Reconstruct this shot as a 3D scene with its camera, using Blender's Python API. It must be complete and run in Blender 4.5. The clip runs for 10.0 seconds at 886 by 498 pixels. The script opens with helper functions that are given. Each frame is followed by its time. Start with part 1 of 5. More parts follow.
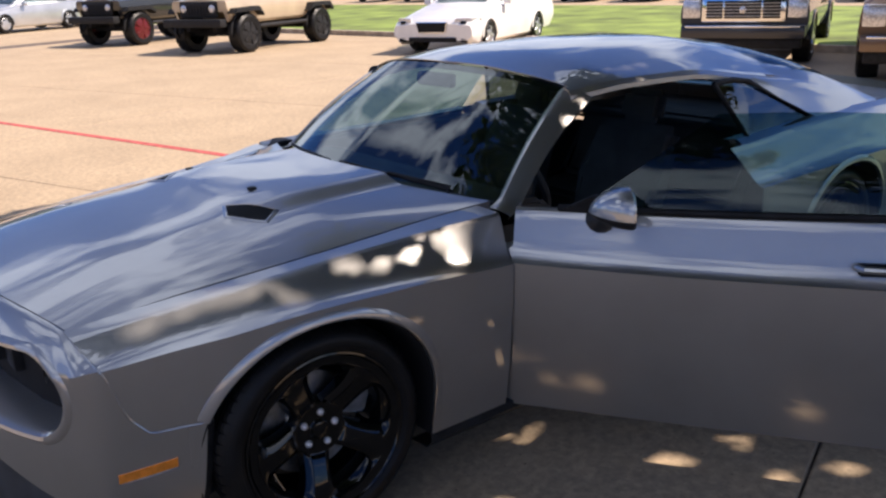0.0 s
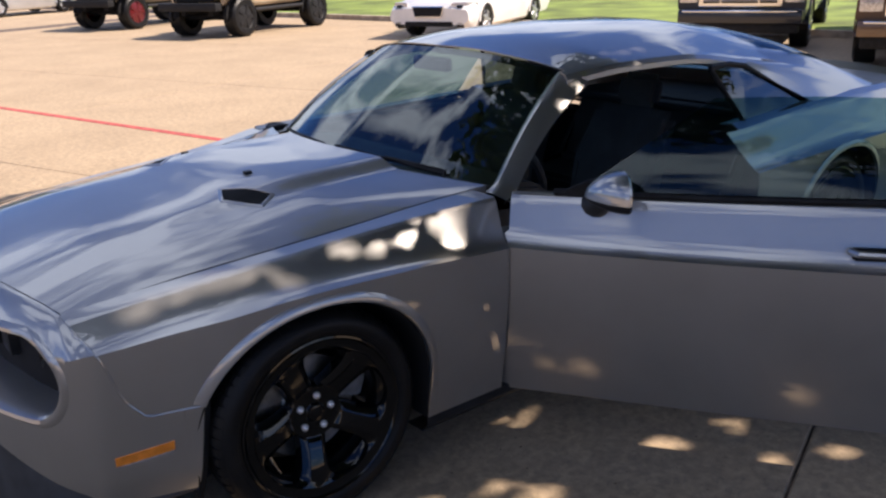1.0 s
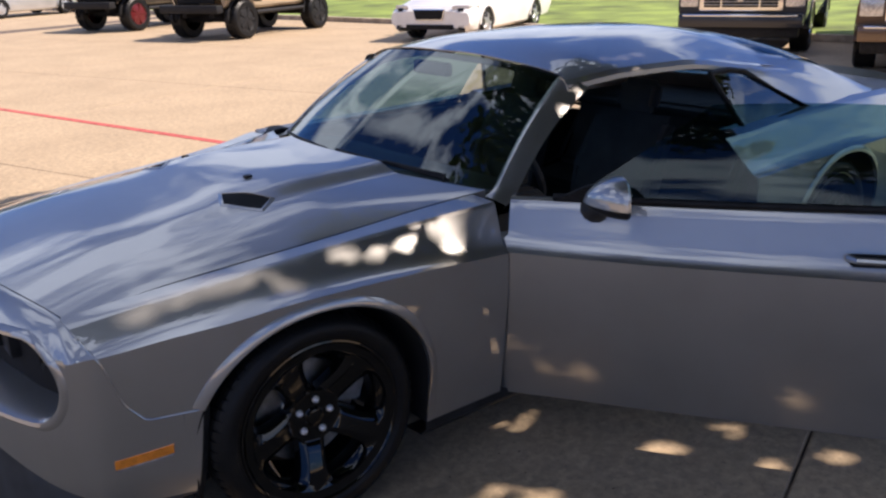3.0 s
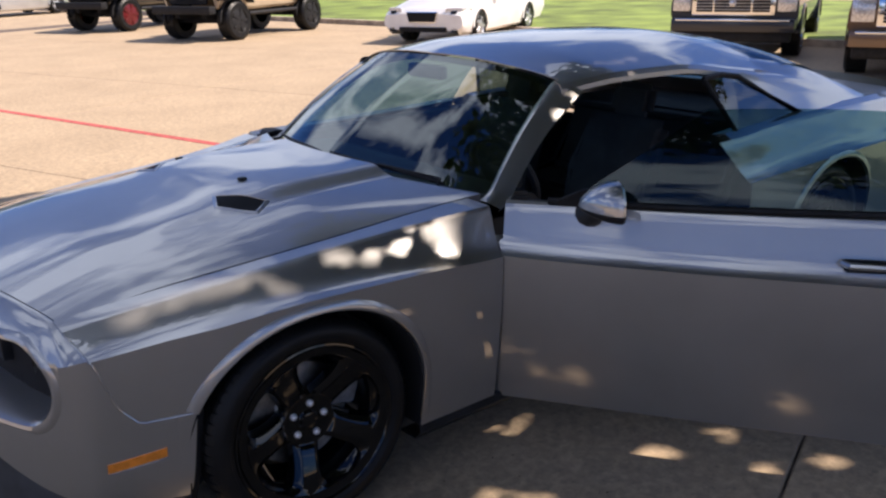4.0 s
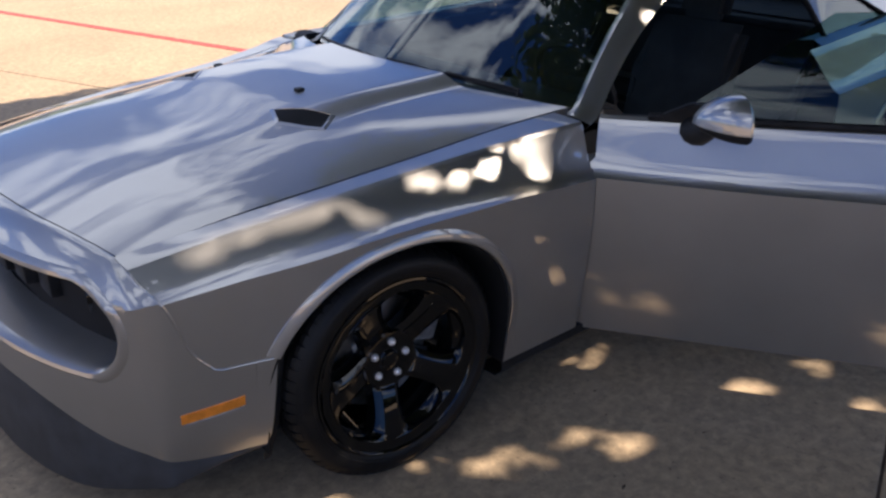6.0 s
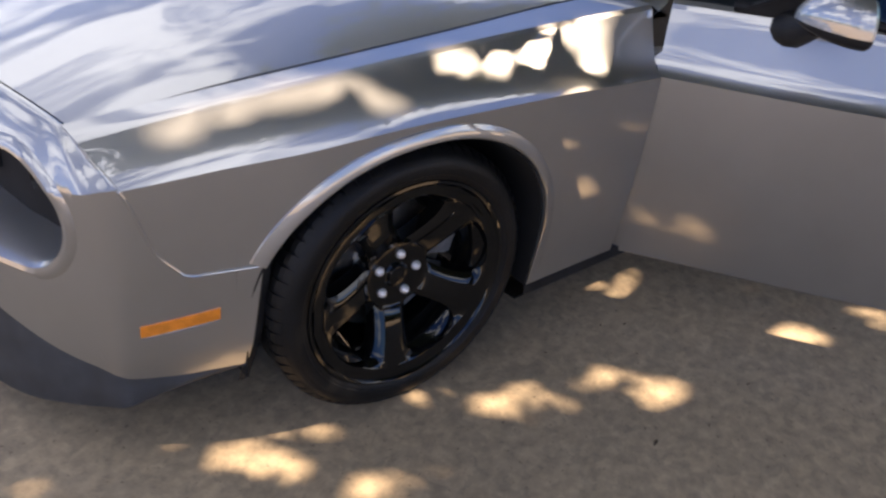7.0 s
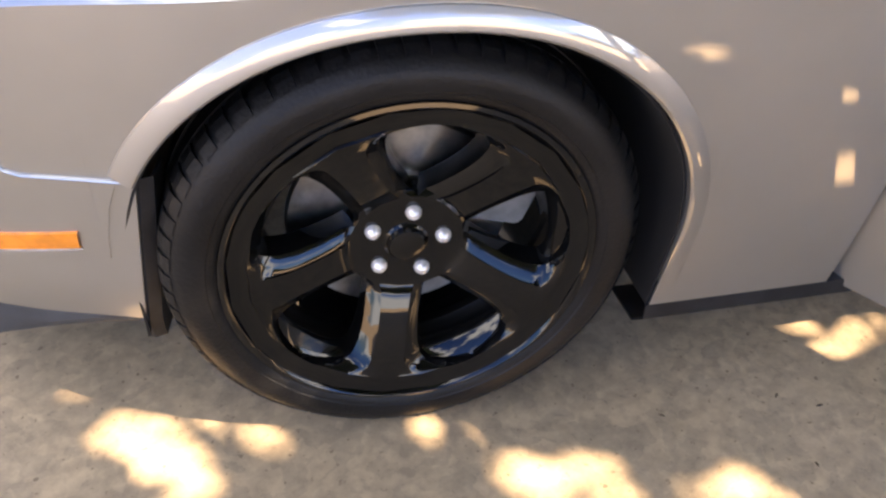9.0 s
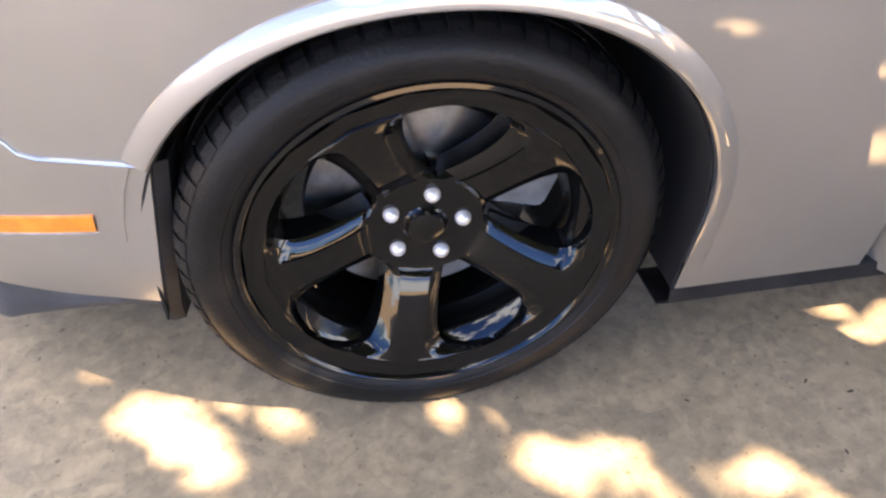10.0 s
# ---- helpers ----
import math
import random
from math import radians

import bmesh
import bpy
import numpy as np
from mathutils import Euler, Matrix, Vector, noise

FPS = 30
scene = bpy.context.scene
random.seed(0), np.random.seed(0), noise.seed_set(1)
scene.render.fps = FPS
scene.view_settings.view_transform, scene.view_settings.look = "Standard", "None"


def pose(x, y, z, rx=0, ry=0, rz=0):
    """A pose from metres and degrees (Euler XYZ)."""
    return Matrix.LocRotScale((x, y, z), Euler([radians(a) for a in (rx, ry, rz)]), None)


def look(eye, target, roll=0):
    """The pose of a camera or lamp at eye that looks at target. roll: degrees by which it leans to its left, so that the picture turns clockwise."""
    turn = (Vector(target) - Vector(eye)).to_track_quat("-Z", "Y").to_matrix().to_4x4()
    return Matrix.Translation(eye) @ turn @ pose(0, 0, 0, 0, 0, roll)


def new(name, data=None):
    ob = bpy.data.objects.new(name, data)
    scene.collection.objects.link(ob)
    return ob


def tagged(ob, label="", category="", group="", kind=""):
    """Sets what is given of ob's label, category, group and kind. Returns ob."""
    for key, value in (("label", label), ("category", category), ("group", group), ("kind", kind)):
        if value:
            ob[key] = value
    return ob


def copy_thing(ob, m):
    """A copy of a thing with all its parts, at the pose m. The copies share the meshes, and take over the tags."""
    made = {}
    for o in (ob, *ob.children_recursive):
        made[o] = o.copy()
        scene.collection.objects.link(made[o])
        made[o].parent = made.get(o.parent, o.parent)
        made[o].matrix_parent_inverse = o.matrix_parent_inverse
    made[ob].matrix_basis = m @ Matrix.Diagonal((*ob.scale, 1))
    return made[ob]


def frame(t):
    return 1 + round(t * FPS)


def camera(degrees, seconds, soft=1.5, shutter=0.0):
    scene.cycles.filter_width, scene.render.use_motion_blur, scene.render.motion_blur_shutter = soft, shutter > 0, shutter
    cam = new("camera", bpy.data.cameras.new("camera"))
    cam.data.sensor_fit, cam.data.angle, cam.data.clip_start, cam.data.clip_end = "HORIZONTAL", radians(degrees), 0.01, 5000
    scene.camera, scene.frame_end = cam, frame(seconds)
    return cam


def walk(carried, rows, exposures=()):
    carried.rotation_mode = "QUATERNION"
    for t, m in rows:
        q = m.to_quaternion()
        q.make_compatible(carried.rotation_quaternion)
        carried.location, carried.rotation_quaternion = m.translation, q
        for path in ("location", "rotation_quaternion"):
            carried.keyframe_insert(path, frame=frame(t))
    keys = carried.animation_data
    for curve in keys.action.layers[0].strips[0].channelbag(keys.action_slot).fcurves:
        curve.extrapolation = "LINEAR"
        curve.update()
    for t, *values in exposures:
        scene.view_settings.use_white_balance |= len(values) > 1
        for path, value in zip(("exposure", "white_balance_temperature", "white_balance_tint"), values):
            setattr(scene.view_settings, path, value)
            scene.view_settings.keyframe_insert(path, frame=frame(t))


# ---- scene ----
cam = camera(54.0, 10.0, soft=2.4, shutter=0.35)
PATH = [
    (0, (-1.172, -3.058, 1.722), (-0.007, -1.553, 1.108), -2.0),
    (0.5, (-1.168, -3.06, 1.72), (-0.005, -1.558, 1.093), -2.0),
    (1, (-1.173, -3.062, 1.719), (-0.009, -1.57, 1.073), -1.9),
    (1.5, (-1.167, -3.071, 1.722), (-0.011, -1.578, 1.062), -2.2),
    (2, (-1.174, -3.069, 1.727), (-0.024, -1.571, 1.069), -2.0),
    (2.5, (-1.176, -3.064, 1.729), (-0.022, -1.567, 1.076), -2.0),
    (3, (-1.174, -3.069, 1.729), (-0.009, -1.575, 1.088), -1.7),
    (4.5, (-1.194, -3.037, 1.734), (-0.007, -1.56, 1.092), -1.3),
    (5, (-1.23, -2.976, 1.734), (-0.04, -1.526, 1.04), -1.1),
    (5.5, (-1.241, -2.857, 1.711), (-0.071, -1.43, 0.941), -0.9),
    (5.7, (-1.25, -2.762, 1.715), (-0.089, -1.346, 0.91), -1.4),
    (6.8, (-1.162, -2.322, 1.553), (-0.014, -1.032, 0.544), 2.4),
    (7, (-1.059, -2.263, 1.528), (0.049, -0.981, 0.465), 4.6),
    (7.5, (-0.74, -2.17, 1.385), (0.169, -0.792, 0.255), 5.3),
    (8, (-0.505, -1.994, 1.235), (0.24, -0.551, 0.067), 4.3),
    (8.5, (-0.309, -1.889, 1.199), (0.241, -0.417, -0.038), 4.7),
    (9, (-0.233, -1.855, 1.181), (0.202, -0.38, -0.099), 4.1),
    (9.5, (-0.218, -1.836, 1.178), (0.17, -0.381, -0.138), 3.4),
    (10, (-0.215, -1.835, 1.173), (0.151, -0.38, -0.149), 2.6),
]
EXPOSURES = [(0, 0.96, 5700, 14), (5, 0.97, 5650, 14), (5.7, 1.1, 5800, 13), (6.8, 1.93, 6250, 13), (7, 2.08, 6450, 13), (7.5, 2.32, 7000, 14),
             (8, 2.83, 7300, 14), (8.5, 3.24, 7250, 14), (9, 3.48, 7100, 13), (9.5, 3.66, 6950, 12), (10, 3.8, 6700, 12)]
walk(cam, [(t, look(eye, target, roll)) for t, eye, target, roll in PATH], EXPOSURES)

# ---- light ----
SUN = Vector((0.79, -0.61, 1.11)).normalized()          # towards the sun
world = bpy.data.worlds.new("sky")
scene.world = world
world.use_nodes = True
wn, wl = world.node_tree.nodes, world.node_tree.links
wn.clear()
w_out = wn.new("ShaderNodeOutputWorld")
w_bg = wn.new("ShaderNodeBackground")
w_bg.inputs["Strength"].default_value = 0.039
w_sky = wn.new("ShaderNodeTexSky")
w_sky.sky_type = "NISHITA"
w_sky.sun_disc = False
w_sky.sun_elevation = math.asin(SUN.z)
w_sky.sun_rotation = math.atan2(SUN.x, SUN.y)
w_sky.dust_density = 0.3
w_sky.ozone_density = 2.5
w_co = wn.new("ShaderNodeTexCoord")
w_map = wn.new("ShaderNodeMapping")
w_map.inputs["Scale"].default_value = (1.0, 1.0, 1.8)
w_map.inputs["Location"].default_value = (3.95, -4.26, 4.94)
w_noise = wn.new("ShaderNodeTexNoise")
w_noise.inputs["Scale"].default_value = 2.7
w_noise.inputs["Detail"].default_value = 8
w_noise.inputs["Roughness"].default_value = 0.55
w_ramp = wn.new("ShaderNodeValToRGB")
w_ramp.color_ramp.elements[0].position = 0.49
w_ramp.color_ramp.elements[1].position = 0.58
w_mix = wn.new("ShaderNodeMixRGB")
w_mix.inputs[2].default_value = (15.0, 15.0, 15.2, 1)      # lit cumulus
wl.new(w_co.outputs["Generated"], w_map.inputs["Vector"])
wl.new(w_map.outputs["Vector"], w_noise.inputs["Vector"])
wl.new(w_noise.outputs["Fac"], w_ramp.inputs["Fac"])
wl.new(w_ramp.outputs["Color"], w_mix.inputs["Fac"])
w_tone = wn.new("ShaderNodeMixRGB")                      # deep summer blue
w_tone.blend_type = "MULTIPLY"
w_tone.inputs["Fac"].default_value = 1.0
w_tone.inputs[2].default_value = (0.57, 0.78, 1.27, 1)
wl.new(w_sky.outputs["Color"], w_tone.inputs[1])
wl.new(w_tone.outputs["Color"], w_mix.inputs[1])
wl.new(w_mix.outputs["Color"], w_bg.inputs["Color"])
wl.new(w_bg.outputs["Background"], w_out.inputs["Surface"])

sun_data = bpy.data.lights.new("sun", "SUN")
sun_data.energy = 5.0
sun_data.angle = radians(0.53)
sun_data.color = (1.0, 0.80, 0.585)
sun = new("sun", sun_data)
sun.matrix_world = look(SUN * 40, (0, 0, 0))


# ---- materials ----
def material(name, base, rough=0.5, metal=0.0, vary=0.12, scale=6.0, fine=0.0, bump=0.0, bump_scale=60.0, coat=0.0,
             second=None, islands=0.0, spec=0.5, coat_rough=0.03):
    """Principled surface with colour that varies at two scales, and a fine relief."""
    m = bpy.data.materials.new(name)
    m.use_nodes = True
    n, l = m.node_tree.nodes, m.node_tree.links
    p = n["Principled BSDF"]
    p.inputs["Roughness"].default_value = rough
    p.inputs["Metallic"].default_value = metal
    p.inputs["Coat Weight"].default_value = coat
    p.inputs["Coat Roughness"].default_value = coat_rough
    p.inputs["Specular IOR Level"].default_value = spec
    co = n.new("ShaderNodeTexCoord")
    a = n.new("ShaderNodeTexNoise")
    a.inputs["Scale"].default_value = scale
    a.inputs["Detail"].default_value = 6
    l.new(co.outputs["Object"], a.inputs["Vector"])
    mix = n.new("ShaderNodeMixRGB")
    b2 = second or [c * (1 - 2.2 * vary) for c in base]
    mix.inputs[1].default_value = (*[min(1, c * (1 + vary)) for c in base], 1)
    mix.inputs[2].default_value = (*b2, 1)
    ramp = n.new("ShaderNodeValToRGB")
    ramp.color_ramp.elements[0].position, ramp.color_ramp.elements[1].position = 0.36, 0.66
    l.new(a.outputs["Fac"], ramp.inputs["Fac"])
    l.new(ramp.outputs["Color"], mix.inputs["Fac"])
    last = mix
    if fine:
        b = n.new("ShaderNodeTexNoise")
        b.inputs["Scale"].default_value = bump_scale
        b.inputs["Detail"].default_value = 4
        l.new(co.outputs["Object"], b.inputs["Vector"])
        r2 = n.new("ShaderNodeValToRGB")
        r2.color_ramp.elements[0].position, r2.color_ramp.elements[1].position = 0.3, 0.7
        r2.color_ramp.elements[0].color = (1 - fine, 1 - fine, 1 - fine, 1)
        r2.color_ramp.elements[1].color = (1, 1, 1, 1)
        l.new(b.outputs["Fac"], r2.inputs["Fac"])
        mul = n.new("ShaderNodeMixRGB")
        mul.blend_type = "MULTIPLY"
        mul.inputs["Fac"].default_value = 1
        l.new(mix.outputs["Color"], mul.inputs[1])
        l.new(r2.outputs["Color"], mul.inputs[2])
        last = mul
    if islands:
        g = n.new("ShaderNodeNewGeometry")
        hsv = n.new("ShaderNodeHueSaturation")
        mr = n.new("ShaderNodeMapRange")
        mr.inputs["To Min"].default_value, mr.inputs["To Max"].default_value = 1 - islands, 1 + islands
        l.new(g.outputs["Random Per Island"], mr.inputs["Value"])
        l.new(mr.outputs["Result"], hsv.inputs["Value"])
        l.new(last.outputs["Color"], hsv.inputs["Color"])
        last = hsv
    l.new(last.outputs["Color"], p.inputs["Base Color"])
    if bump:
        c = n.new("ShaderNodeTexNoise")
        c.inputs["Scale"].default_value = bump_scale
        c.inputs["Detail"].default_value = 5
        l.new(co.outputs["Object"], c.inputs["Vector"])
        bp = n.new("ShaderNodeBump")
        bp.inputs["Strength"].default_value = bump
        bp.inputs["Distance"].default_value = 0.01
        l.new(c.outputs["Fac"], bp.inputs["Height"])
        l.new(bp.outputs["Normal"], p.inputs["Normal"])
    return m


def glass_material(name, tint, f0=0.045):
    """A clear tinted pane with a mirror gloss that grows towards grazing angles."""
    m = bpy.data.materials.new(name)
    m.use_nodes = True
    n, l = m.node_tree.nodes, m.node_tree.links
    n.clear()
    o = n.new("ShaderNodeOutputMaterial")
    mx = n.new("ShaderNodeMixShader")
    f = n.new("ShaderNodeLayerWeight")
    f.inputs["Blend"].default_value = 0.5
    pw = n.new("ShaderNodeMath")
    pw.operation = "POWER"
    pw.inputs[1].default_value = 5.0
    ma = n.new("ShaderNodeMath")
    ma.operation = "MULTIPLY_ADD"
    ma.inputs[1].default_value = 1.0 - f0
    ma.inputs[2].default_value = f0
    l.new(f.outputs["Facing"], pw.inputs[0])
    l.new(pw.outputs["Value"], ma.inputs[0])
    t = n.new("ShaderNodeBsdfTransparent")
    t.inputs["Color"].default_value = (*[c**0.5 for c in tint], 1)
    g = n.new("ShaderNodeBsdfGlossy")
    g.inputs["Roughness"].default_value = 0.015
    l.new(ma.outputs["Value"], mx.inputs["Fac"])
    l.new(t.outputs["BSDF"], mx.inputs[1])
    l.new(g.outputs["BSDF"], mx.inputs[2])
    l.new(mx.outputs["Shader"], o.inputs["Surface"])
    return m


def paint_material(name, base, flake=0.35, metal=0.75, rough=0.38, coat_ior=1.5):
    """Metallic car paint: a flaky base under a clear coat, with a little dust."""
    m = material(name, base, rough, metal, vary=0.045, scale=2.2, coat=1.0, coat_rough=0.02)
    m.node_tree.nodes["Principled BSDF"].inputs["Coat IOR"].default_value = coat_ior
    n, l = m.node_tree.nodes, m.node_tree.links
    p = n["Principled BSDF"]
    co = n.new("ShaderNodeTexCoord")
    v = n.new("ShaderNodeTexVoronoi")
    v.inputs["Scale"].default_value = 900
    l.new(co.outputs["Object"], v.inputs["Vector"])
    bp = n.new("ShaderNodeBump")
    bp.inputs["Strength"].default_value = flake * 0.25
    bp.inputs["Distance"].default_value = 0.0004
    l.new(v.outputs["Distance"], bp.inputs["Height"])
    l.new(bp.outputs["Normal"], p.inputs["Normal"])
    return m


PAINT = paint_material("silver_grey_metallic_paint", (0.40, 0.395, 0.385), flake=0.10, metal=0.85, rough=0.43, coat_ior=2.3)
BLACK = material("black_plastic", (0.016, 0.016, 0.017), 0.55, vary=0.2, scale=20, bump=0.1, bump_scale=300, spec=0.25)
CHIN = material("dark_grey_plastic", (0.045, 0.047, 0.052), 0.5, vary=0.15, scale=12, bump=0.1, bump_scale=300)
GLOSS_BLACK = material("gloss_black_paint", (0.004, 0.004, 0.004), 0.25, vary=0.1, coat=1.0, spec=0.0)
# near-black that puts the shade of recesses and undersides into the colour
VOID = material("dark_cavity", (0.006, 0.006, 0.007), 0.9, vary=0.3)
RUBBER = material("tyre_rubber", (0.010, 0.010, 0.0105), 0.42, vary=0.2, scale=9, fine=0.3, bump=0.15, bump_scale=160, spec=0.25)
CHROME = material("chrome", (0.85, 0.85, 0.86), 0.08, 1.0, vary=0.02)
NUT = material("bright_plated_steel", (0.88, 0.86, 0.84), 0.3, 0.5, vary=0.05, scale=60)
DISC = material("brake_steel", (0.5, 0.49, 0.47), 0.35, 1.0, vary=0.15, scale=30)
CALIPER = material("cast_caliper_grey", (0.23, 0.235, 0.24), 0.45, 0.4, vary=0.15, scale=25)
AMBER = material("amber_lens", (0.85, 0.27, 0.02), 0.15, vary=0.08, scale=40, coat=1.0)
LENS = glass_material("lamp_lens", (0.8, 0.82, 0.85))
WINDSHIELD = glass_material("windshield_glass", (0.50, 0.60, 0.60), 0.11)
TINTED = glass_material("tinted_glass", (0.20, 0.26, 0.28), 0.045)
QUARTER_GLASS = glass_material("quarter_glass", (0.20, 0.26, 0.28), 0.13)
DOOR_GLASS = glass_material("door_glass", (0.26, 0.42, 0.43), 0.04)
LEATHER = material("dark_upholstery", (0.03, 0.03, 0.033), 0.6, vary=0.2, bump=0.2, bump_scale=120)
CONCRETE = material("worn_concrete", (0.475, 0.364, 0.234), 0.85, vary=0.06, scale=0.9, fine=0.07, bump=0.03, bump_scale=38,
                    second=(0.433, 0.33, 0.211))
_n, _l = CONCRETE.node_tree.nodes, CONCRETE.node_tree.links
_p = _n["Principled BSDF"]
_src = _p.inputs["Base Color"].links[0].from_socket
_co = _n.new("ShaderNodeTexCoord")
_wob = _n.new("ShaderNodeTexNoise")
_wob.inputs["Scale"].default_value = 7
_wob.inputs["Detail"].default_value = 6
_add = _n.new("ShaderNodeMixRGB")
_add.blend_type = "ADD"
_add.inputs["Fac"].default_value = 0.3
_l.new(_co.outputs["Object"], _wob.inputs["Vector"])
_l.new(_co.outputs["Object"], _add.inputs[1])
_l.new(_wob.outputs["Color"], _add.inputs[2])
_v = _n.new("ShaderNodeTexVoronoi")
_v.feature = "DISTANCE_TO_EDGE"
_v.inputs["Scale"].default_value = 13
_l.new(_add.outputs["Color"], _v.inputs["Vector"])
_r1 = _n.new("ShaderNodeValToRGB")
_r1.color_ramp.elements[0].position, _r1.color_ramp.elements[1].position = 0.0, 0.22
_r1.color_ramp.elements[0].color = (0.70, 0.68, 0.66, 1)
_l.new(_v.outputs["Distance"], _r1.inputs["Fac"])
_b = _n.new("ShaderNodeTexNoise")
_b.inputs["Scale"].default_value = 23
_b.inputs["Detail"].default_value = 7
_b.inputs["Roughness"].default_value = 0.7
_l.new(_co.outputs["Object"], _b.inputs["Vector"])
_r2 = _n.new("ShaderNodeValToRGB")
_r2.color_ramp.elements[0].position, _r2.color_ramp.elements[1].position = 0.38, 0.60
_r2.color_ramp.elements[0].color = (0.70, 0.71, 0.73, 1)
_l.new(_b.outputs["Fac"], _r2.inputs["Fac"])
_m1 = _n.new("ShaderNodeMixRGB")
_m1.blend_type = "MULTIPLY"
_m1.inputs["Fac"].default_value = 0.2
_m2 = _n.new("ShaderNodeMixRGB")
_m2.blend_type = "MULTIPLY"
_m2.inputs["Fac"].default_value = 0.9
_l.new(_src, _m1.inputs[1])
_l.new(_r1.outputs["Color"], _m1.inputs[2])
_l.new(_m1.outputs["Color"], _m2.inputs[1])
_l.new(_r2.outputs["Color"], _m2.inputs[2])
_cell = _n.new("ShaderNodeTexVoronoi")                   # patchy wear, a few centimetres across
_cell.inputs["Scale"].default_value = 30
_l.new(_add.outputs["Color"], _cell.inputs["Vector"])
_sep = _n.new("ShaderNodeSeparateColor")
_l.new(_cell.outputs["Color"], _sep.inputs["Color"])
_r4 = _n.new("ShaderNodeValToRGB")
_r4.color_ramp.elements[0].color = (0.75, 0.76, 0.775, 1)
_r4.color_ramp.elements[1].color = (1.0, 0.99, 0.97, 1)
_r4.color_ramp.elements[1].position = 0.75
_l.new(_sep.outputs["Red"], _r4.inputs["Fac"])
_m4 = _n.new("ShaderNodeMixRGB")
_m4.blend_type = "MULTIPLY"
_m4.inputs["Fac"].default_value = 0.8
_l.new(_m2.outputs["Color"], _m4.inputs[1])
_l.new(_r4.outputs["Color"], _m4.inputs[2])
_sp = _n.new("ShaderNodeTexNoise")
_sp.inputs["Scale"].default_value = 62
_sp.inputs["Detail"].default_value = 3
_l.new(_co.outputs["Object"], _sp.inputs["Vector"])
_r3 = _n.new("ShaderNodeValToRGB")
_r3.color_ramp.elements[0].position, _r3.color_ramp.elements[1].position = 0.27, 0.36
_r3.color_ramp.elements[0].color = (0.42, 0.40, 0.38, 1)
_l.new(_sp.outputs["Fac"], _r3.inputs["Fac"])
_m3 = _n.new("ShaderNodeMixRGB")
_m3.blend_type = "MULTIPLY"
_m3.inputs["Fac"].default_value = 0.8
_l.new(_m4.outputs["Color"], _m3.inputs[1])
_l.new(_r3.outputs["Color"], _m3.inputs[2])
_l.new(_m3.outputs["Color"], _p.inputs["Base Color"])
JOINT = material("joint_dirt", (0.13, 0.10, 0.08), 0.95, vary=0.3, scale=8, bump=0.3)
KERB_STONE = material("kerb_concrete", (0.45, 0.38, 0.31), 0.9, vary=0.15, scale=4, bump=0.3)
RED_PAINT = material("faded_red_line", (0.52, 0.10, 0.085), 0.7, vary=0.2, scale=14, fine=0.3)
GRASS = material("lawn", (0.21, 0.28, 0.045), 0.8, vary=0.25, scale=0.7, fine=0.35, bump=0.6, bump_scale=30)
BARK = material("bark", (0.13, 0.10, 0.075), 0.9, vary=0.3, scale=9, bump=0.9, bump_scale=22)
WHITE = paint_material("white_paint", (0.80, 0.79, 0.77), metal=0.0, rough=0.35)
NAVY = paint_material("dark_blue_black_paint", (0.010, 0.013, 0.024), metal=0.0, rough=0.3, coat_ior=1.35)
TAN = paint_material("tan_paint", (0.46, 0.37, 0.25), metal=0.0, rough=0.4)
BROWN = paint_material("bronze_brown_paint", (0.16, 0.10, 0.06), metal=0.5, rough=0.35)
SILVER = paint_material("silver_paint", (0.55, 0.56, 0.58))
DARKPAINT = paint_material("black_car_paint", (0.012, 0.012, 0.013), metal=0.2, rough=0.3)
RED_METAL = material("red_wheel_enamel", (0.10, 0.008, 0.01), 0.3, vary=0.1)
LAMP_WHITE = material("lamp_reflector", (0.7, 0.7, 0.72), 0.2, 0.6, vary=0.15, scale=40)

LEAF = bpy.data.materials.new("leaf")
LEAF.use_nodes = True
_n, _l = LEAF.node_tree.nodes, LEAF.node_tree.links
_p = _n["Principled BSDF"]
_p.inputs["Roughness"].default_value = 0.5
_g = _n.new("ShaderNodeNewGeometry")
_r = _n.new("ShaderNodeValToRGB")
_r.color_ramp.elements[0].color = (0.06, 0.11, 0.03, 1)
_r.color_ramp.elements[1].color = (0.13, 0.18, 0.05, 1)
_l.new(_g.outputs["Random Per Island"], _r.inputs["Fac"])
_l.new(_r.outputs["Color"], _p.inputs["Base Color"])
_t = _n.new("ShaderNodeBsdfTranslucent")
_l.new(_r.outputs["Color"], _t.inputs["Color"])
_m = _n.new("ShaderNodeMixShader")
_m.inputs["Fac"].default_value = 0.45
_l.new(_p.outputs["BSDF"], _m.inputs[1])
_l.new(_t.outputs["BSDF"], _m.inputs[2])
_l.new(_m.outputs["Shader"], _n["Material Output"].inputs["Surface"])


# ---- building helpers ----
def part(name, bm, mat, parent=None, label="", smooth=True, m=None, sharp=30):
    """Links a bmesh as one mesh object, under a thing or a part."""
    me = bpy.data.meshes.new(name)
    bm.to_mesh(me)
    bm.free()
    me.materials.append(mat)
    if smooth:
        me.shade_smooth()
        me.set_sharp_from_angle(angle=radians(sharp))
    ob = new(name, me)
    ob.parent = parent
    if m is not None:
        ob.matrix_basis = m
    return tagged(ob, label)


def thing(name, label, category, group="", m=None):
    ob = new(name)
    ob.empty_display_size = 0.2
    if m is not None:
        ob.matrix_basis = m
    return tagged(ob, label, category, group)


